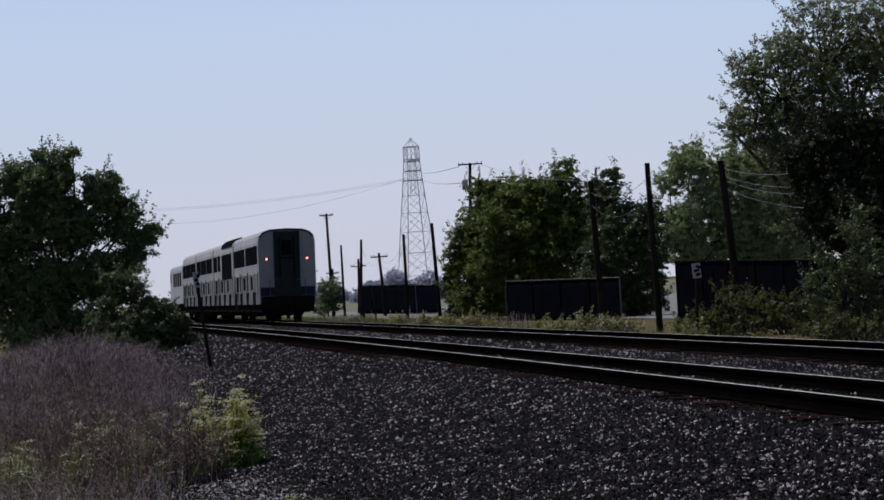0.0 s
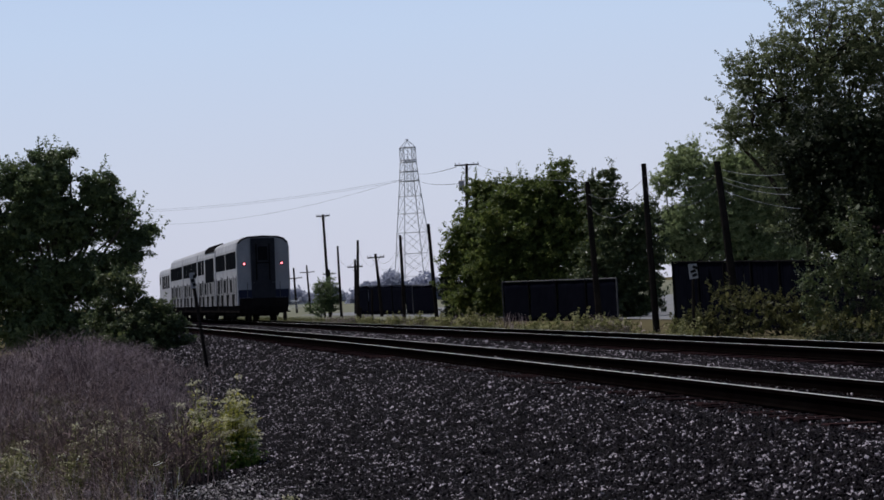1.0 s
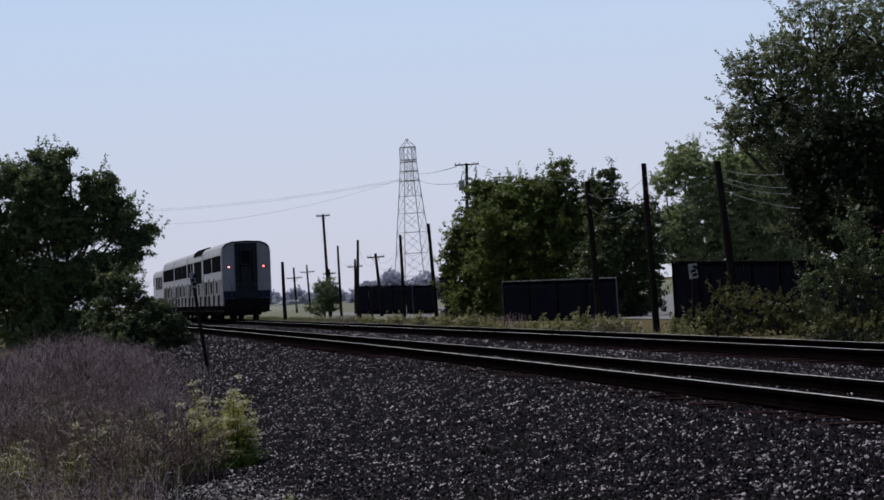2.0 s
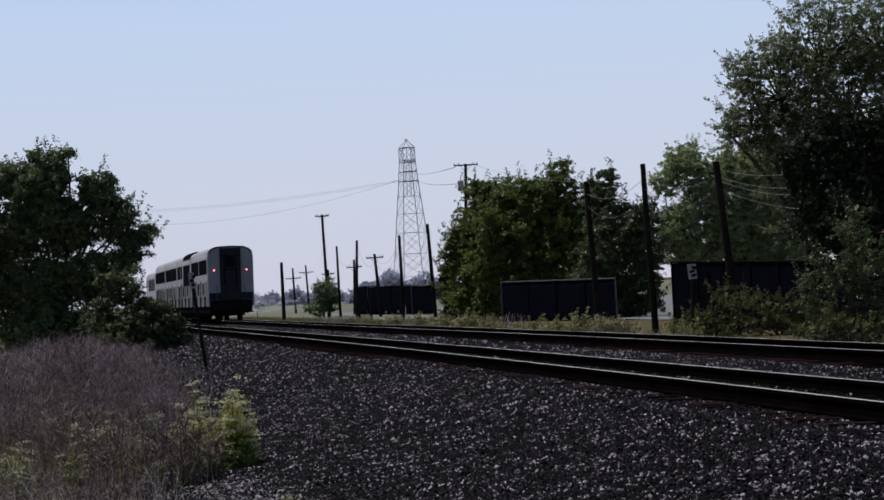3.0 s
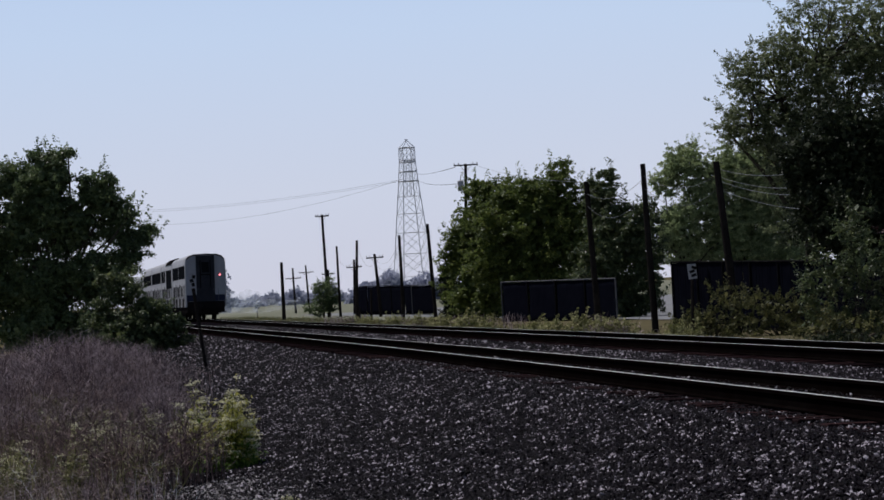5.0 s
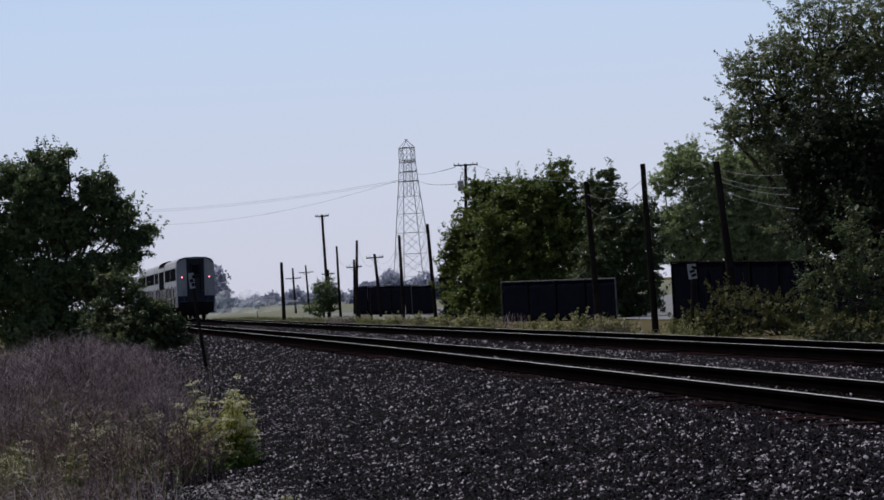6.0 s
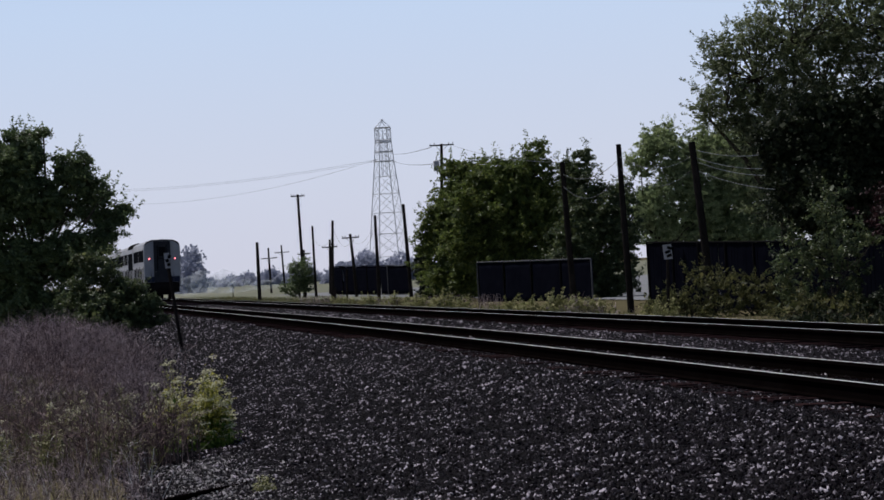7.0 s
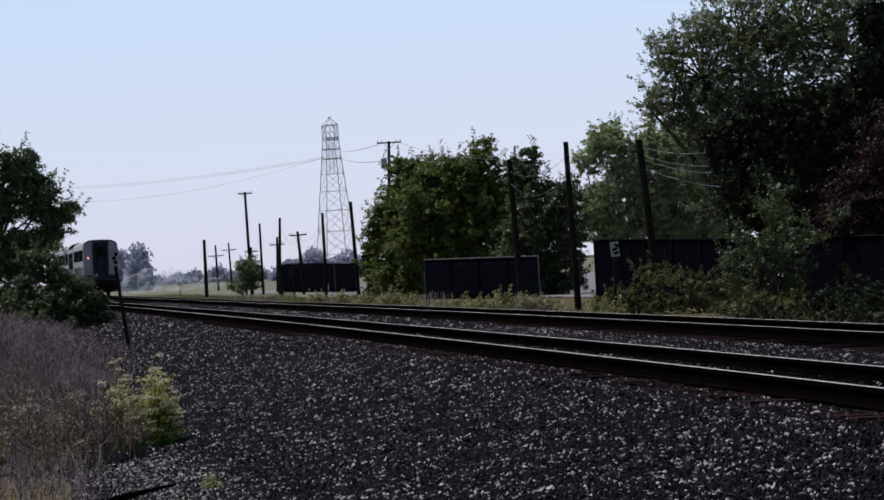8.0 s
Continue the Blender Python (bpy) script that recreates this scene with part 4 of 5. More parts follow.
tagged(new("green_weeds", stems("green_weeds", green_feet, 0.62, M["weed"], 0.006, 14, 0.2, 6)), "green flowering weeds among dry stalks", "weeds", kind="stuff")


def flowering_bush(label, x, y, z, w, h, n, seed, density=1.0, bright=False):
    rng = np.random.default_rng(seed)
    ob = thing("flowering_bush", pose(x, y, z), label, "bush")
    d = rng.normal(size=(n, 3))
    d /= np.linalg.norm(d, axis=1)[:, None]
    d[:, 2] = np.abs(d[:, 2])
    reach = rng.uniform(0.62, 1.08, (n, 1)) * (0.86 + 0.22 * np.sin(3 * np.arctan2(d[:, 1:2], d[:, 0:1]) + seed))
    tips = d * np.array([w / 2, w / 2, h]) * reach
    feet = rng.normal(size=(n, 3)) * np.array([0.10, 0.10, 0]) * w
    part("stalk", mesh("stalk", *join(*[tube([f, f * 0.4 + p * 0.55 + np.array([0, 0, 0.05]), p], [0.008, 0.006, 0.003], 3) for f, p in zip(feet, tips)]), M["weed"]), ob, "thin green stalks")
    t = rng.uniform(0.3, 1.0, (int(n * 44 * density), 1))
    k = rng.integers(0, n, len(t))
    lp = feet[k] + (tips[k] - feet[k]) * t + rng.normal(0, 0.045, (len(t), 3))
    out = d[k] * 0.6 + UP * 0.6
    upper = lp[:, 2] > h * rng.normal(0.24, 0.13, len(lp))
    part("foliage", leaves("foliage", lp[upper], 0.06, M["leafgold"] if bright else M["weedleaf"], 0.35, seed, out[upper]), ob,
         "bright yellow-green narrow leaves" if bright else "pale grey-green narrow leaves")
    part("lower_foliage", leaves("lower_foliage", lp[~upper], 0.08, M["leaffresh"] if bright else M["weed"], 0.4, seed + 2, out[~upper]), ob, "green lower leaves")
    fl = tips[d[:, 2] > 0.25]
    m = 26 if bright else 12
    fp = np.repeat(fl, m, 0) + np.clip(rng.normal(0, 0.036, (len(fl) * m, 3)), -0.06, 0.06) * np.array([1.25, 1.25, 0.35])
    tagged(part("blossom", leaves("blossom", fp, 0.024, M["flower"], 0.8, seed + 1), ob, "pale cream flower heads"), kind="stuff")
    return ob


flowering_bush("bright yellow-green bush with cream flower heads beside the ballast", -3.02, 36, -1.05, 1.05, 1.3, 240, 11, 1.0, True)
flowering_bush("yellow-green bush with cream flowers among dry weeds", -3.5, 36.4, -1.1, 0.85, 1.15, 100, 12, 0.6, True)
flowering_bush("sparse flowering weed clump among dry weeds", -4.5, 37.5, -1.12, 0.9, 0.8, 46, 13, 0.35)
flowering_bush("sparse flowering weed clump among dry weeds", -5.4, 39, -1.12, 0.8, 0.8, 36, 14, 0.3)
flowering_bush("sparse flowering weed clump among dry weeds", -6.0, 36, -1.12, 0.7, 0.7, 30, 15, 0.3)
for x_, y_, s_ in ((-6.6, 44, 21), (-5.3, 46.5, 22), (-4.3, 42, 23), (-7.6, 41.5, 24), (-6.9, 49, 25), (-4.9, 34.5, 26), (-3.9, 39.5, 27),
                     (-4.35, 36.4, 28), (-4.9, 38.6, 29), (-5.6, 42.6, 30), (-4.2, 34.6, 31), (-8.4, 52, 32), (-5.8, 35, 33)):
    flowering_bush("sparse flowering weed clump among dry weeds", x_, y_, -1.12, 0.75, random.uniform(0.6, 0.95), 34, s_, 0.6)
flowering_bush("small pale weed growing at the ballast edge", -1.78, 28.03, -1.03, 0.2, 0.22, 16, 16, 0.5)
bar = thing("steel_bar", Matrix(), "rusty dark steel bar lying on the ground", "scrap metal")
part("bar", mesh("bar", *tube([(-2.94, 28.01, -1.02), (-2.41, 28.84, -0.99), (-1.89, 29.58, -0.97)], 0.035, 8), M["railside"]), bar)


def mile_post(label, base, top, plate_w, plate_h, dark):
    ob = thing("mile_post", Matrix(), label, "sign")
    b, t = Vector(base), Vector(top)
    part("post", mesh("post", *tube([b - Vector((0, 0, 0.3)), t], [0.055, 0.05], 8), M["pole"]), ob, "dark weathered post")
    c = t - (t - b).normalized() * plate_h * 0.5 + Vector((0, -0.08, 0))
    plate = part("plate", mesh("plate", *box(-plate_w / 2, -0.012, -plate_h / 2, plate_w / 2, 0.012, plate_h / 2, 0.006), M["black"] if dark else M["plate"]), ob,
                 "dark plate" if dark else "white plate", pose(*c, 0, -4, 0))
    ink = M["white"] if dark else M["black"]
    for z, w in ((0.27, 0.6), (0.0, 0.65), (-0.27, 0.6)):
        part("mark", mesh("mark", *box(-plate_w * w / 2, -0.02, z * plate_h - 0.05, plate_w * w / 2, -0.014, z * plate_h + 0.05), ink), plate, "unreadable mark",
             pose(0.02 * (z > 0), 0, 0, 0, 25 if z > 0 else -15, 0))
    return ob


mile_post("leaning dark mile post with a small marked plate in the ballast", (-7.11, 78.0, -0.69), (-7.45, 78.0, 2.18), 0.16, 0.46, False)
mile_post("mile post with a white marked plate before the fence", (8.55, 92.0, -0.81), (8.66, 92.0, 1.67), 0.30, 0.52, False)

# ---- far side: weeds, fences, poles ----
far_feet = np.concatenate([tufts(700, 42, 100, 8.3, 12.5, rng, 30, 0.5), tufts(3600, 84, 180, 9.0, 13.0, rng, 40, 0.6), scatter(5200, 150, 300, 9.2, 17, rng)])
tagged(new("trackside_weeds", stems("trackside_weeds", far_feet, 0.46, M["weed"], 0.015, 7, 0.25, 8)), "pale green and straw weeds along the far rail", "weeds", kind="stuff")
far_dry = tufts(400, 84, 190, 10, 16, rng, 40, 0.6)
tagged(new("trackside_dry_weeds", stems("trackside_dry_weeds", far_dry, 0.8, M["dry"], 0.014, 8, 0.25, 9)), "brown dry weeds along the far rail", "weeds", kind="stuff")


def fence(label, a, b, z0, h, bays, pale, solid=False, h_end=None):
    ob = thing("fence", Matrix(), label, "fence")
    a, b = Vector((*a, z0)), Vector((*b, z0))
    d = (b - a) / bays
    side = d.normalized().cross(Vector((0, 0, 1)))
    pipe = M["fencepipe"] if pale else M["black"]
    h0, h1 = h, h_end or h
    for i in range(bays + 1):
        p = a + d * i
        h = h0 + (h1 - h0) * i / bays
        part("fence_post", mesh("fence_post", *tube([p - Vector((0, 0, 0.4)), p + Vector((0, 0, h))], 0.045, 8), pipe if i in (0, bays) else M["black"]), ob, "steel fence post")
    for za, zb in ((0.12, 0.12), (h0, h1)):
        part("fence_rail", mesh("fence_rail", *tube([a + Vector((0, 0, za)), b + Vector((0, 0, zb))], 0.035, 8), pipe), ob, "steel fence rail")
    for i in range(bays):
        p, q = a + d * i + side * -0.05, a + d * (i + 1) + side * -0.05
        h = h0 + (h1 - h0) * (i + 0.5) / bays
        if solid:
            n = 10
            for k in range(n):
                s, e = p + (q - p) * (k / n) + d * 0.004, p + (q - p) * ((k + 1) / n) - d * 0.004
                w = side * random.uniform(0.0, 0.02)
                vs = [s + w, e + w, e + w - side * 0.025, s + w - side * 0.025]
                top = h - random.uniform(0.0, 0.03)
                v = [(*v_.xy, v_.z + 0.02) for v_ in vs] + [(*v_.xy, v_.z + top) for v_ in vs]
                part("board", mesh("board", v, [(0, 1, 2, 3), (7, 6, 5, 4), (0, 4, 5, 1), (1, 5, 6, 2), (2, 6, 7, 3), (3, 7, 4, 0)], M["screen"]), ob)
        else:
            nx, nz = 10, 6
            v, f = [], []
            for r in range(nz + 1):
                for c in range(nx + 1):
                    o = side * (0.03 * math.sin(c * 1.1 + i) * math.sin(r * 0.9 + 1) - 0.01)
                    v.append(tuple(p + (q - p) * (c / nx) + o + Vector((0, 0, 0.1 + (h - 0.12) * r / nz - 0.05 * math.sin(math.pi * c / nx) * (r == nz)))))
            f = [(r * (nx + 1) + c, r * (nx + 1) + c + 1, (r + 1) * (nx + 1) + c + 1, (r + 1) * (nx + 1) + c) for r in range(nz) for c in range(nx)]
            me = mesh("screen", v, f, M["screen"], True)
            s_ = part("screen", me, ob, "dark woven privacy screen")
            s_.modifiers.new("thickness", "SOLIDIFY").thickness = 0.012
    return ob


fence("tall dark screened fence before hazy trees", (-9.56, 285), (-2.5, 248), -1.1, 3.15, 5, False, False, 2.83)
fence("screened gate with pale frame at the end of the fence", (-3.05, 246), (-1.0, 240), -1.1, 2.8, 1, True)
fence("dark screened enclosure with a pale pipe frame under trees", (3.68, 170), (9.73, 150), -1.3, 2.79, 4, True, False, 2.63)
fence("tall dark board fence behind shrubs", (9.68, 112), (13.78, 100), -1.15, 3.02, 5, False, True, 2.72)
fence("tall dark board fence behind shrubs", (13.78, 100), (19.5, 84), -1.15, 2.72, 6, False, True, 2.42)


def wooden_post(base, top):
    ob = thing("wooden_post", Matrix(), "short dark wooden post beside the far rail", "post")
    b, t = Vector(base), Vector(top)
    part("shaft", mesh("shaft", *tube([b - Vector((0, 0, 0.4)), (b + t) / 2, t - Vector((0, 0, 0.03)), t], [0.075, 0.07, 0.068, 0.04], 9), M["pole"]), ob)
    return ob


wooden_post((-4.74, 168.0, -0.65), (-4.65, 168.0, 1.53))
wooden_post((-5.71, 175.0, -0.62), (-5.66, 175.0, 0.35))


def utility_pole(label, base, top, r, arms, transformer=False):
    """arms: (metres below the top, half length, skew along y)."""
    ob = thing("utility_pole", Matrix(), label, "pole", "poles along the line")
    b, t = Vector(base), Vector(top)
    part("shaft", mesh("shaft", *tube([b - Vector((0, 0, 0.6)), b + (t - b) * 0.5 + Vector((random.uniform(-.04, .04), 0, 0)), t], [r, r * 0.88, r * 0.72], 10), M["pole"]), ob, "dark weathered wooden shaft")
    way = (t - b).normalized()
    for down, half, skew in arms:
        c = t - way * down
        e = Vector((half, skew, 0.02 * half))
        arm = part("crossarm", mesh("crossarm", *tube([c - e + Vector((0, -r, 0)), c + e + Vector((0, -r, 0))], 0.062, 4), M["pole"]), ob, "wooden crossarm")
        for k in (-0.95, -0.6, 0.6, 0.95):
            p = c + e * k + Vector((0, -r, 0.05))
            part("insulator", mesh("insulator", *tube([p, p + Vector((0, 0, 0.10)), p + Vector((0, 0, 0.16))], [0.02, 0.05, 0.03], 7), M["galv"]), arm)
        for s in (-1, 1):
            part("brace", mesh("brace", *tube([c + e * 0.5 * s + Vector((0, -r, 0)), c - way * 0.6 + Vector((0, -r, 0))], 0.015, 4), M["pole"]), ob)
    if transformer:
        c = t - way * 1.9 + Vector((-0.45, -0.1, 0))
        can = part("transformer", mesh("transformer", *tube([c + Vector((0, 0, -0.45)), c + Vector((0, 0, 0.4)), c + Vector((0, 0, 0.48))], [0.27, 0.27, 0.15], 14), M["galv"]), ob, "grey transformer can")
        part("bushing", mesh("bushing", *tube([c + Vector((0, 0, 0.48)), c + Vector((0.05, 0, 0.95))], [0.05, 0.03], 6), M["galv"]), can)
    return ob


POLES = {
    "K": ((-13.94, 228.0, -0.69), (-13.91, 228.0, 4.33), 0.17, []),
    "Lq": ((-21.47, 380.0, -0.91), (-21.61, 380.0, 5.44), 0.17, [(1.5, 1.1, 0.3)]),
    "Lr": ((-21.56, 420.0, -0.82), (-21.8, 420.0, 6.2), 0.17, [(1.15, 1.15, 0.3)]),
    "B": ((-12.1, 275.0, -0.84), (-12.28, 275.0, 9.69), 0.17, [(0.18, 0.7, 0.2)]),
    "L": ((-10.72, 270.0, -0.75), (-10.74, 270.0, 6.23), 0.14, []),
    "G": ((-8.06, 240.0, -0.76), (-7.68, 240.0, 6.09), 0.15, []),
    "Gq": ((-10.31, 300.0, -0.94), (-10.04, 300.0, 5.13), 0.17, [(0.85, 0.85, 0.3)]),
    "Gr": ((-13.12, 300.0, -0.78), (-13.04, 300.0, 4.15), 0.17, [(0.5, 0.7, 0.3)]),
    "C": ((-6.1, 250.0, -0.81), (-6.41, 250.0, 4.92), 0.17, [(0.35, 0.8, 0.3)]),
    "H": ((-3.46, 215.0, -0.75), (-3.42, 215.0, 5.82), 0.15, []),
    "I": ((-0.69, 190.0, -0.89), (-0.95, 190.0, 5.99), 0.15, []),
    "J": ((7.52, 130.0, -0.98), (7.28, 130.0, 6.15), 0.17, []),
    "E": ((8.71, 110.0, -0.99), (8.55, 110.0, 6.02), 0.15, []),
    "F": ((10.84, 98.0, -1.12), (10.34, 98.0, 5.44), 0.17, []),
    "A": ((1.87, 230.0, -1.46), (2.48, 230.0, 12.03), 0.17, [(0.12, 1.05, 0.4)]),
}
for key, (b_, t_, r_, arms) in POLES.items():
    words = "old dark wooden pole" + (" with a crossarm" if arms else " with no crossarm") + " beside the railway"
    if key == "A":
        words = "tall wooden power pole with crossarm and grey transformer"
    utility_pole(words, b_, t_, r_, arms, key == "A")
part_signal = thing("signal_box", Matrix(), "small dark trackside box on a post", "signal")
part("post", mesh("post", *tube([(-23.46, 330, -1.3), (-23.46, 330, 0.35)], 0.06, 6), M["pole"]), part_signal)
part("cabinet", mesh("cabinet", *box(-23.7, 329.8, 0.05, -23.25, 330.2, 0.6, 0.04), M["black"]), part_signal)


def cable(label, a, b, sag, r=0.014, group="wires", mat="wire"):
    a, b = Vector(a), Vector(b)
    n = 14
    pts = [a + (b - a) * (i / n) - Vector((0, 0, sag * 4 * (i / n) * (1 - i / n))) for i in range(n + 1)]
    ob = new("cable", mesh("cable", *tube(pts, r, 5), M[mat], True))
    return tagged(ob, label, "cable", group)


for a, b, drop, sag in (("E", "F", 0.5, 0.5), ("E", "F", 1.0, 0.7), ("J", "E", 0.6, 0.5), ("J", "E", 1.2, 0.8), ("H", "I", 0.8, 1.2), ("H", "I", 1.5, 1.5),
                        ("C", "H", 0.5, 1.0), ("C", "H", 0.9, 1.2), ("G", "C", 0.7, 1.0), ("L", "G", 1.2, 1.0)):
    A_, B_ = Vector(POLES[a][1]), Vector(POLES[b][1])
    cable("slack wire strung between old poles", A_ - Vector((0, 0, drop)), B_ - Vector((0, 0, drop)), sag, 0.009)
for a_, b_ in (((10.45, 98.0, 5.14), (13.08, 100.0, 4.89)), ((10.47, 98.0, 4.85), (13.16, 100.0, 4.37)), ((10.51, 98.0, 4.68), (13.25, 100.0, 4.11)), ((10.53, 98.0, 4.34), (13.6, 100.0, 3.56))):
    cable("slack pale wire running off into the trees", a_, b_, 0.12, 0.011, mat="palewire")


# ---- lattice tower and its lines ----
def lattice_tower(x, y, z, h):
    ob = thing("lattice_tower", pose(x, y, z, 0, 0, 20), "tall grey steel lattice tower far beyond the trees", "tower")
    levels = [(0, 5.3), (6.0, 4.75), (12.0, 4.2), (17.5, 3.7), (22.5, 3.2), (27.0, 2.75), (31.0, 2.35), (33.5, 2.15), (36.0, 1.95), (39.8, 1.9)]
    levels = [(a * h / 42.0, b * 0.86) for a, b in levels]
    corner = [(-1, -1), (1, -1), (1, 1), (-1, 1)]
    for cx, cy in corner:
        part("leg", mesh("leg", *tube([(cx * w, cy * w, a) for a, w in levels], 0.13, 4), M["galvhaze"]), ob, "riveted steel leg")
        part("peak_strut", mesh("peak_strut", *tube([(cx * levels[-1][1], cy * levels[-1][1], levels[-1][0]), (-cx * 0.3, cy * 0.3, h)], 0.10, 4), M["galvhaze"]), ob)
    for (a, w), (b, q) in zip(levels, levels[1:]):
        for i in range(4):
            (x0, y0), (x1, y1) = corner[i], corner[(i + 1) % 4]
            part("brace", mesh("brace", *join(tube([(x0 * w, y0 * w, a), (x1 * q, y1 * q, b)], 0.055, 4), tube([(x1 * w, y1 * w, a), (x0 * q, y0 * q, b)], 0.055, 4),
                                              tube([(x0 * q, y0 * q, b), (x1 * q, y1 * q, b)], 0.06 if b < 28 * h / 42 else 0.15, 4)), M["galvhaze"]), ob)
    # caged head with a narrower frame inside
    w, (a, b) = levels[-1][1], (levels[-2][0], levels[-1][0])
    for i in range(4):
        (x0, y0), (x1, y1) = corner[i], corner[(i + 1) % 4]
        for k in (0.33, 0.67):
            p = (x0 * w + (x1 - x0) * w * k, y0 * w + (y1 - y0) * w * k)
            part("cage_bar", mesh("cage_bar", *tube([(*p, a), (*p, b)], 0.07, 4), M["galvhaze"]), ob)
        part("cage_ring", mesh("cage_ring", *tube([(x0 * w, y0 * w, a + 0.5), (x1 * w, y1 * w, a + 0.5)], 0.12, 4), M["galvhaze"]), ob)
        part("core_leg", mesh("core_leg", *tube([(x0 * 0.55, y0 * 0.55, levels[5][0]), (x0 * 0.55, y0 * 0.55, a)], 0.07, 4), M["galvhaze"]), ob)
    return ob


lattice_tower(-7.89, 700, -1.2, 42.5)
cable("thin power line crossing the sky", (-103.62, 900.0, 33.67), (-9.62, 695.0, 30.5), 1.5, 0.03, "power lines")
cable("thin power line crossing the sky", (-98.13, 900.0, 28.54), (-9.62, 695.0, 30.5), 3.0, 0.03, "power lines")
cable("thin power line crossing the sky", (-103.65, 900.0, 33.09), (-9.65, 695.0, 30.06), 1.5, 0.03, "power lines")
cable("thin power line crossing the sky", (-5.43, 700.0, 31.97), (1.59, 231.0, 11.83), 0.3, 0.03, "power lines")
cable("thin power line crossing the sky", (-5.23, 700.0, 30.16), (2.0, 231.0, 10.38), 0.5, 0.03, "power lines")
cable("thin power line crossing the sky", (3.47, 231.0, 11.88), (7.28, 130.0, 6.12), 0.3, 0.012, "power lines")


# ---- distance ----
def far_trees(label, spans, seed):
    """Low masses of far foliage; spans: x, y, half width, height."""
    rng = np.random.default_rng(seed)
    pts = []
    for x, y, w, h in spans:
        k = int(w * h * 11) + 90
        c = np.stack([rng.uniform(-1, 1, k) * w, rng.uniform(-6, 6, k), rng.random(k)], 1)
        c[:, 2] *= h * np.sqrt(np.clip(1 - (np.abs(c[:, 0]) / w) ** 2.4, 0.05, 1)) * (0.8 + 0.2 * np.sin(c[:, 0] * 0.7 + seed))
        pts.append(np.repeat(c + np.array([x, y, -1.2]), 9, 0) + rng.normal(0, 0.5, (k * 9, 3)))
    ob = new("distant_trees", leaves("distant_trees", np.concatenate(pts), 0.9, M["hazeleaf"], 0.7, seed=seed))
    return tagged(ob, label, "trees", kind="stuff")


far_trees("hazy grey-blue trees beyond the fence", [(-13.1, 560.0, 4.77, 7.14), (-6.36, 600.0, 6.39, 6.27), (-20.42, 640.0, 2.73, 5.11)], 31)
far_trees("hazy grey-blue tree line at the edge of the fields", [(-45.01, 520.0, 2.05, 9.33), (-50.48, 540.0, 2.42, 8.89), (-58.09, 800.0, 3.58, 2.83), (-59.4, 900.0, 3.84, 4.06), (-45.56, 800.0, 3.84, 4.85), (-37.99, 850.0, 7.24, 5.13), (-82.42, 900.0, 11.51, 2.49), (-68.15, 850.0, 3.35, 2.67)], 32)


def smoke(x, y, z):
    """Exhaust haze that hangs low over the line, in loose puffs."""
    ob = thing("smoke", pose(x, y, z), "thin bluish exhaust smoke hanging low beside the line", "smoke")
    rng = np.random.default_rng(77)
    for dx, dy, dz, rx, rz in ((-1.6, 0, 1.2, 1.5, 1.2), (-0.3, 8, 1.5, 1.7, 1.4), (1.1, 16, 1.1, 1.6, 1.0), (2.9, 24, 0.9, 1.7, 0.8), (0.4, 32, 2.1, 1.4, 0.9), (4.8, 40, 0.8, 1.9, 0.6)):
        v, f = [], []
        na, nb = 20, 10
        for j in range(nb + 1):
            for i in range(na):
                a, c = 2 * math.pi * i / na, math.pi * j / nb
                p = Vector((math.sin(c) * math.cos(a), math.sin(c) * math.sin(a), math.cos(c)))
                s = 1 + 0.35 * noise.noise(p * 1.6 + Vector((dx * 3, dy, 0)))
                v.append((dx + rx * p.x * s, dy + 1.5 * p.y * s, max(dz + rz * p.z * s, 0.05)))
        f = [(j * na + i, j * na + (i + 1) % na, (j + 1) * na + (i + 1) % na, (j + 1) * na + i) for j in range(nb) for i in range(na)]
        part("puff", mesh("puff", v, f, M["smoke"], True), ob).visible_shadow = False
    return ob


smoke(-24.81, 300.0, -0.5)


# ---- ballast stones ----
def stones(us, vs, size, seed):
    """Angular broken stones bedded in the bank."""
    rng = np.random.default_rng(seed)
    n = len(us)
    c = plan(us, vs, lie(vs) + 0.004)
    octa = np.array([(1.2, 0, 0), (-1.2, 0, 0), (0, 1.2, 0), (0, -1.2, 0), (0, 0, 1.2), (0, 0, -1.2)], dtype=float)
    f = np.array([(0, 2, 4), (2, 1, 4), (1, 3, 4), (3, 0, 4), (2, 0, 5), (1, 2, 5), (3, 1, 5), (0, 3, 5)])
    s = size * rng.uniform(0.55, 1.35, (n, 1, 1)) * rng.uniform(0.6, 1.2, (n, 1, 3)) / 2
    v = (octa[None] + rng.uniform(-0.5, 0.5, (n, 6, 3))) * s
    q = rng.normal(size=(n, 4))
    q /= np.linalg.norm(q, axis=1)[:, None]
    w, x, y, z = q.T
    R = np.stack([1 - 2 * (y * y + z * z), 2 * (x * y - z * w), 2 * (x * z + y * w), 2 * (x * y + z * w), 1 - 2 * (x * x + z * z), 2 * (y * z - x * w),
                  2 * (x * z - y * w), 2 * (y * z + x * w), 1 - 2 * (x * x + y * y)], 1).reshape(n, 3, 3)
    v = np.einsum("nij,nkj->nki", R, v) + c[:, None]
    return v, f, c


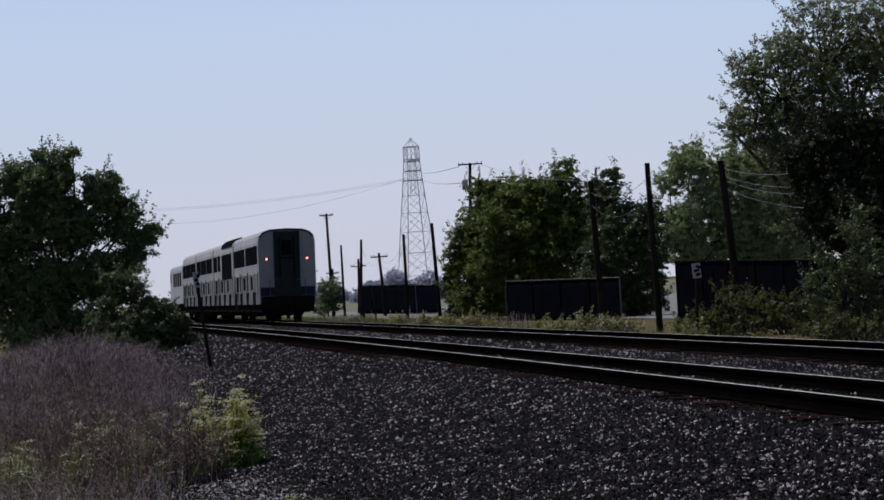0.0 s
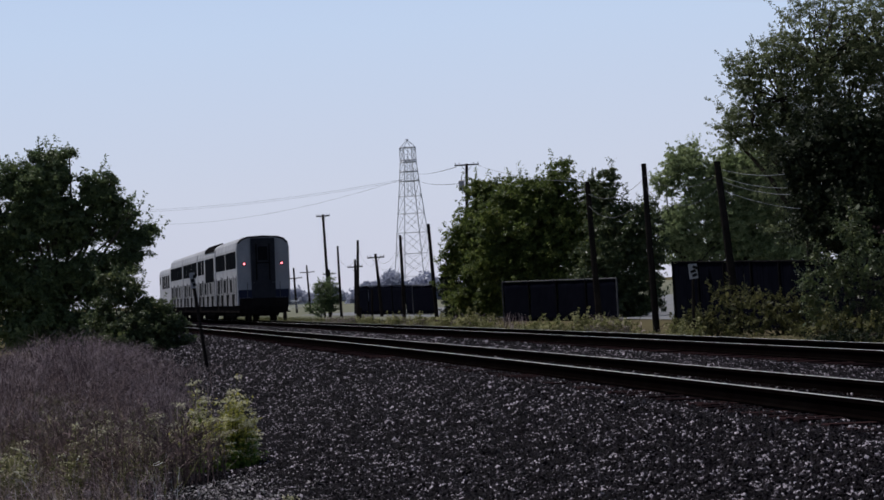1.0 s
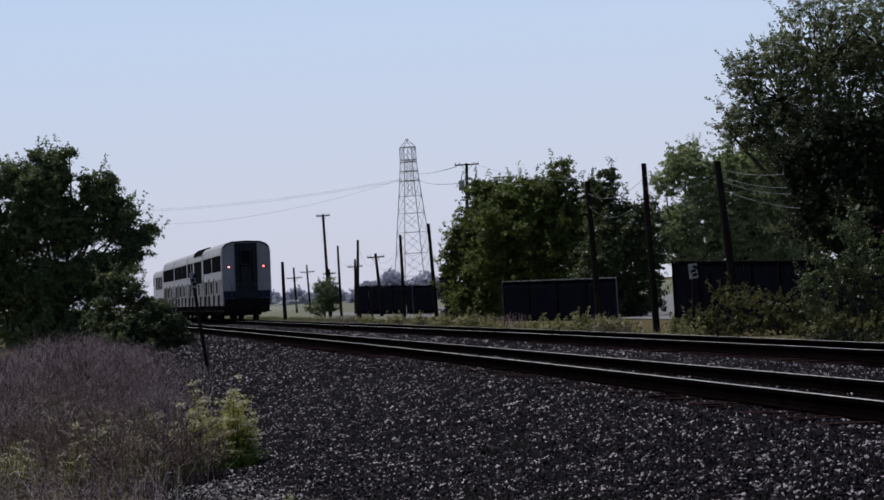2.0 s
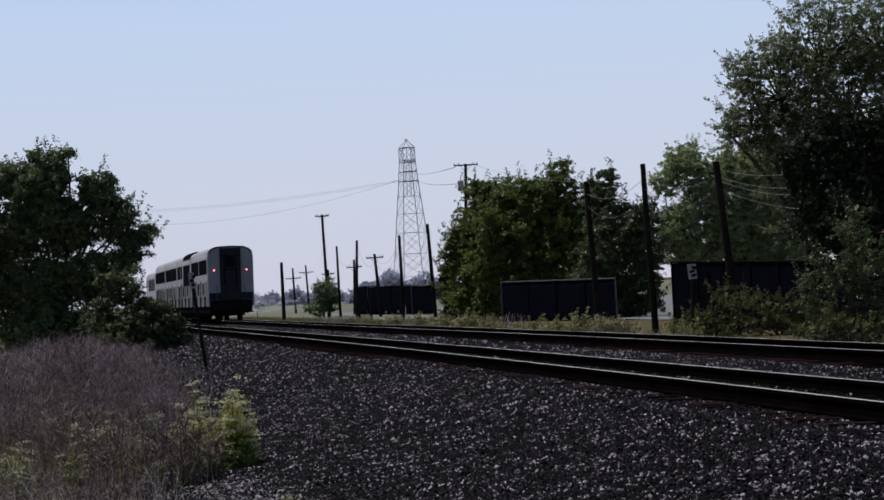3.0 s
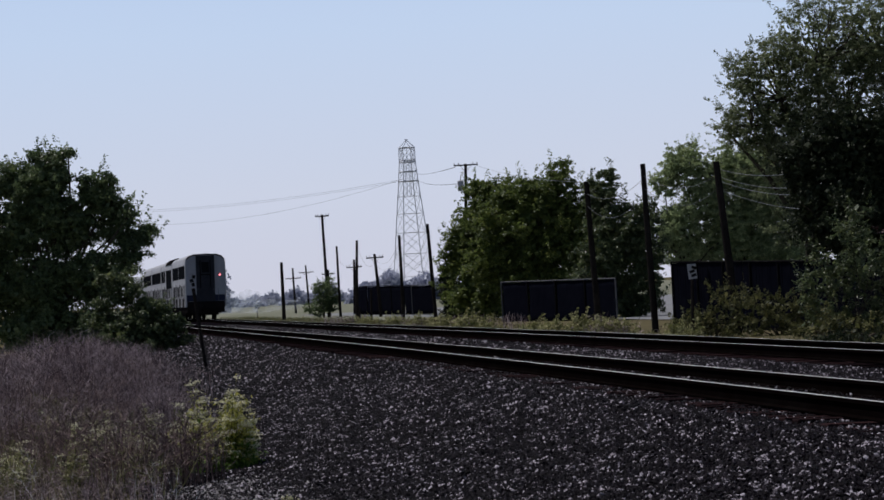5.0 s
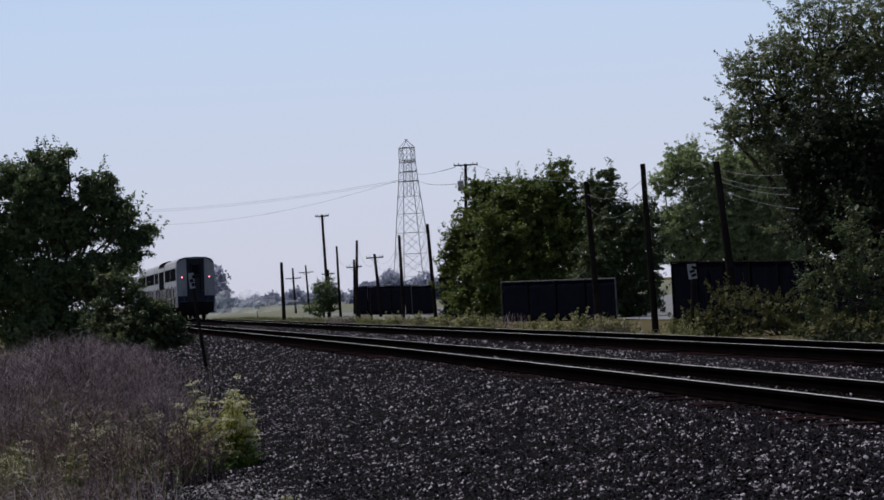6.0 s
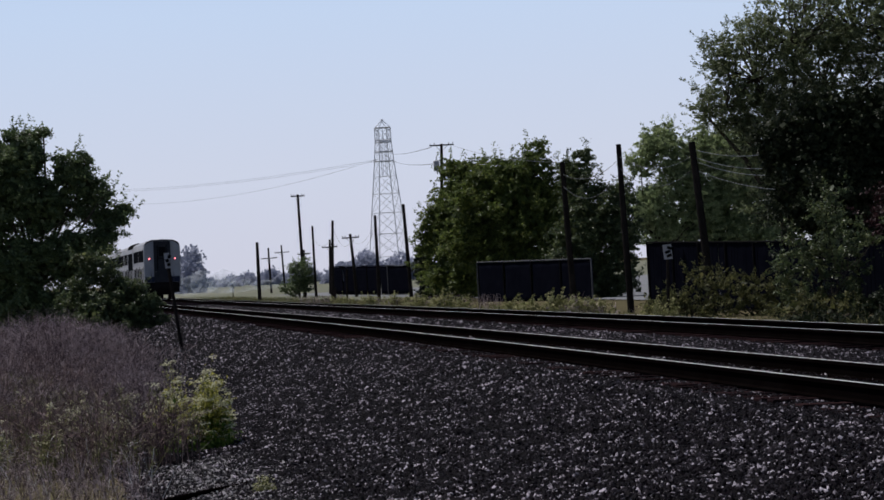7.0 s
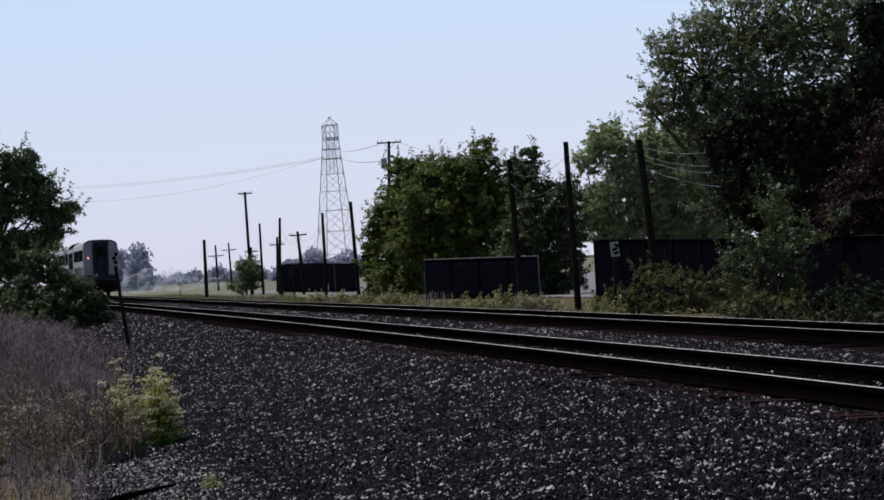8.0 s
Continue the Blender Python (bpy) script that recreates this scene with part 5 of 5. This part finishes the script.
rng = np.random.default_rng(21)
patches = []
for u0, u1, v0, v1, dens, size in ((13, 19, -3.0, -0.75, 600, 0.034), (19, 34, -5.4, -0.75, 720, 0.034), (34, 52, -5.4, -0.75, 420, 0.042), (52, 84, -5.2, -0.75, 200, 0.053),
                                   (84, 130, -4.6, -0.6, 70, 0.085), (26, 44, -6.8, -5.4, 330, 0.038), (18, 60, 2.3, 4.0, 400, 0.042), (60, 110, 2.2, 4.0, 110, 0.078),
                                   (110, 160, 2.0, 4.0, 45, 0.10), (24, 70, 6.6, 8.8, 60, 0.08), (14, 60, -0.85, -0.12, 330, 0.034), (14, 60, 0.15, 2.3, 60, 0.034)):
    k = int((u1 - u0) * (v1 - v0) * dens)
    patches.append(stones(rng.uniform(u0, u1, k), rng.uniform(v0, v1, k), size, len(patches)))
sv = np.concatenate([p[0] for p in patches]).reshape(-1, 3)
sf = (np.arange(len(sv) // 6)[:, None, None] * 6 + patches[0][1][None]).reshape(-1, 3)
low_side = np.cross(sv[sf[:, 1]] - sv[sf[:, 0]], sv[sf[:, 2]] - sv[sf[:, 0]])
sf = sf[low_side[:, 2] > -0.25 * np.linalg.norm(low_side, axis=1)]
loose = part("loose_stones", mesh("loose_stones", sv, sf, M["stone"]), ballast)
tagged(loose, "angular dark grey ballast stones", kind="stuff")
gv, gf_, _ = stones(rng.uniform(26, 34, 2600), rng.normal(-5.95, 0.42, 2600), 0.034, 55)
gf_ = (np.arange(len(gv))[:, None, None] * 6 + gf_[None]).reshape(-1, 3)
tagged(part("bleached_grit", mesh("bleached_grit", gv.reshape(-1, 3), gf_, M["grit"]), ballast), "paler bleached grit at the edge of the ballast", kind="stuff")
shapes = []
one = stones(np.full(12, 30.0), np.full(12, -3.0), 0.045, 99)
for k in range(12):
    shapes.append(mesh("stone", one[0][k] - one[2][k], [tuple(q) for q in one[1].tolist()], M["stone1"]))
for k in range(300):
    u, v = random.uniform(26, 34), random.uniform(-5.0, -0.6)
    part("stone", shapes[k % 12], ballast, "", Matrix.Translation(plan(u, v, float(lie(v)) + 0.014)) @ pose(0, 0, 0, random.uniform(0, 90), random.uniform(0, 90), random.uniform(0, 90)))


# ---- moving train ----
def motions():
    for k, car in enumerate(train):
        rows = []
        for t, u in ((0.0, 141.5), (1.0, 153.7), (1.5, 159.6), (3.5, 183.3), (4.5, 195.6), (6.5, 218.9), (8.0, 236.4)):
            c = plan(u + k * CAR, SPACING + GAUGE / 2, CANT / 2)
            rows.append((t, Matrix.Translation(c) @ pose(0, 0, 0, 0, 1.3, HEADING)))
        walk(car, rows)


motions()
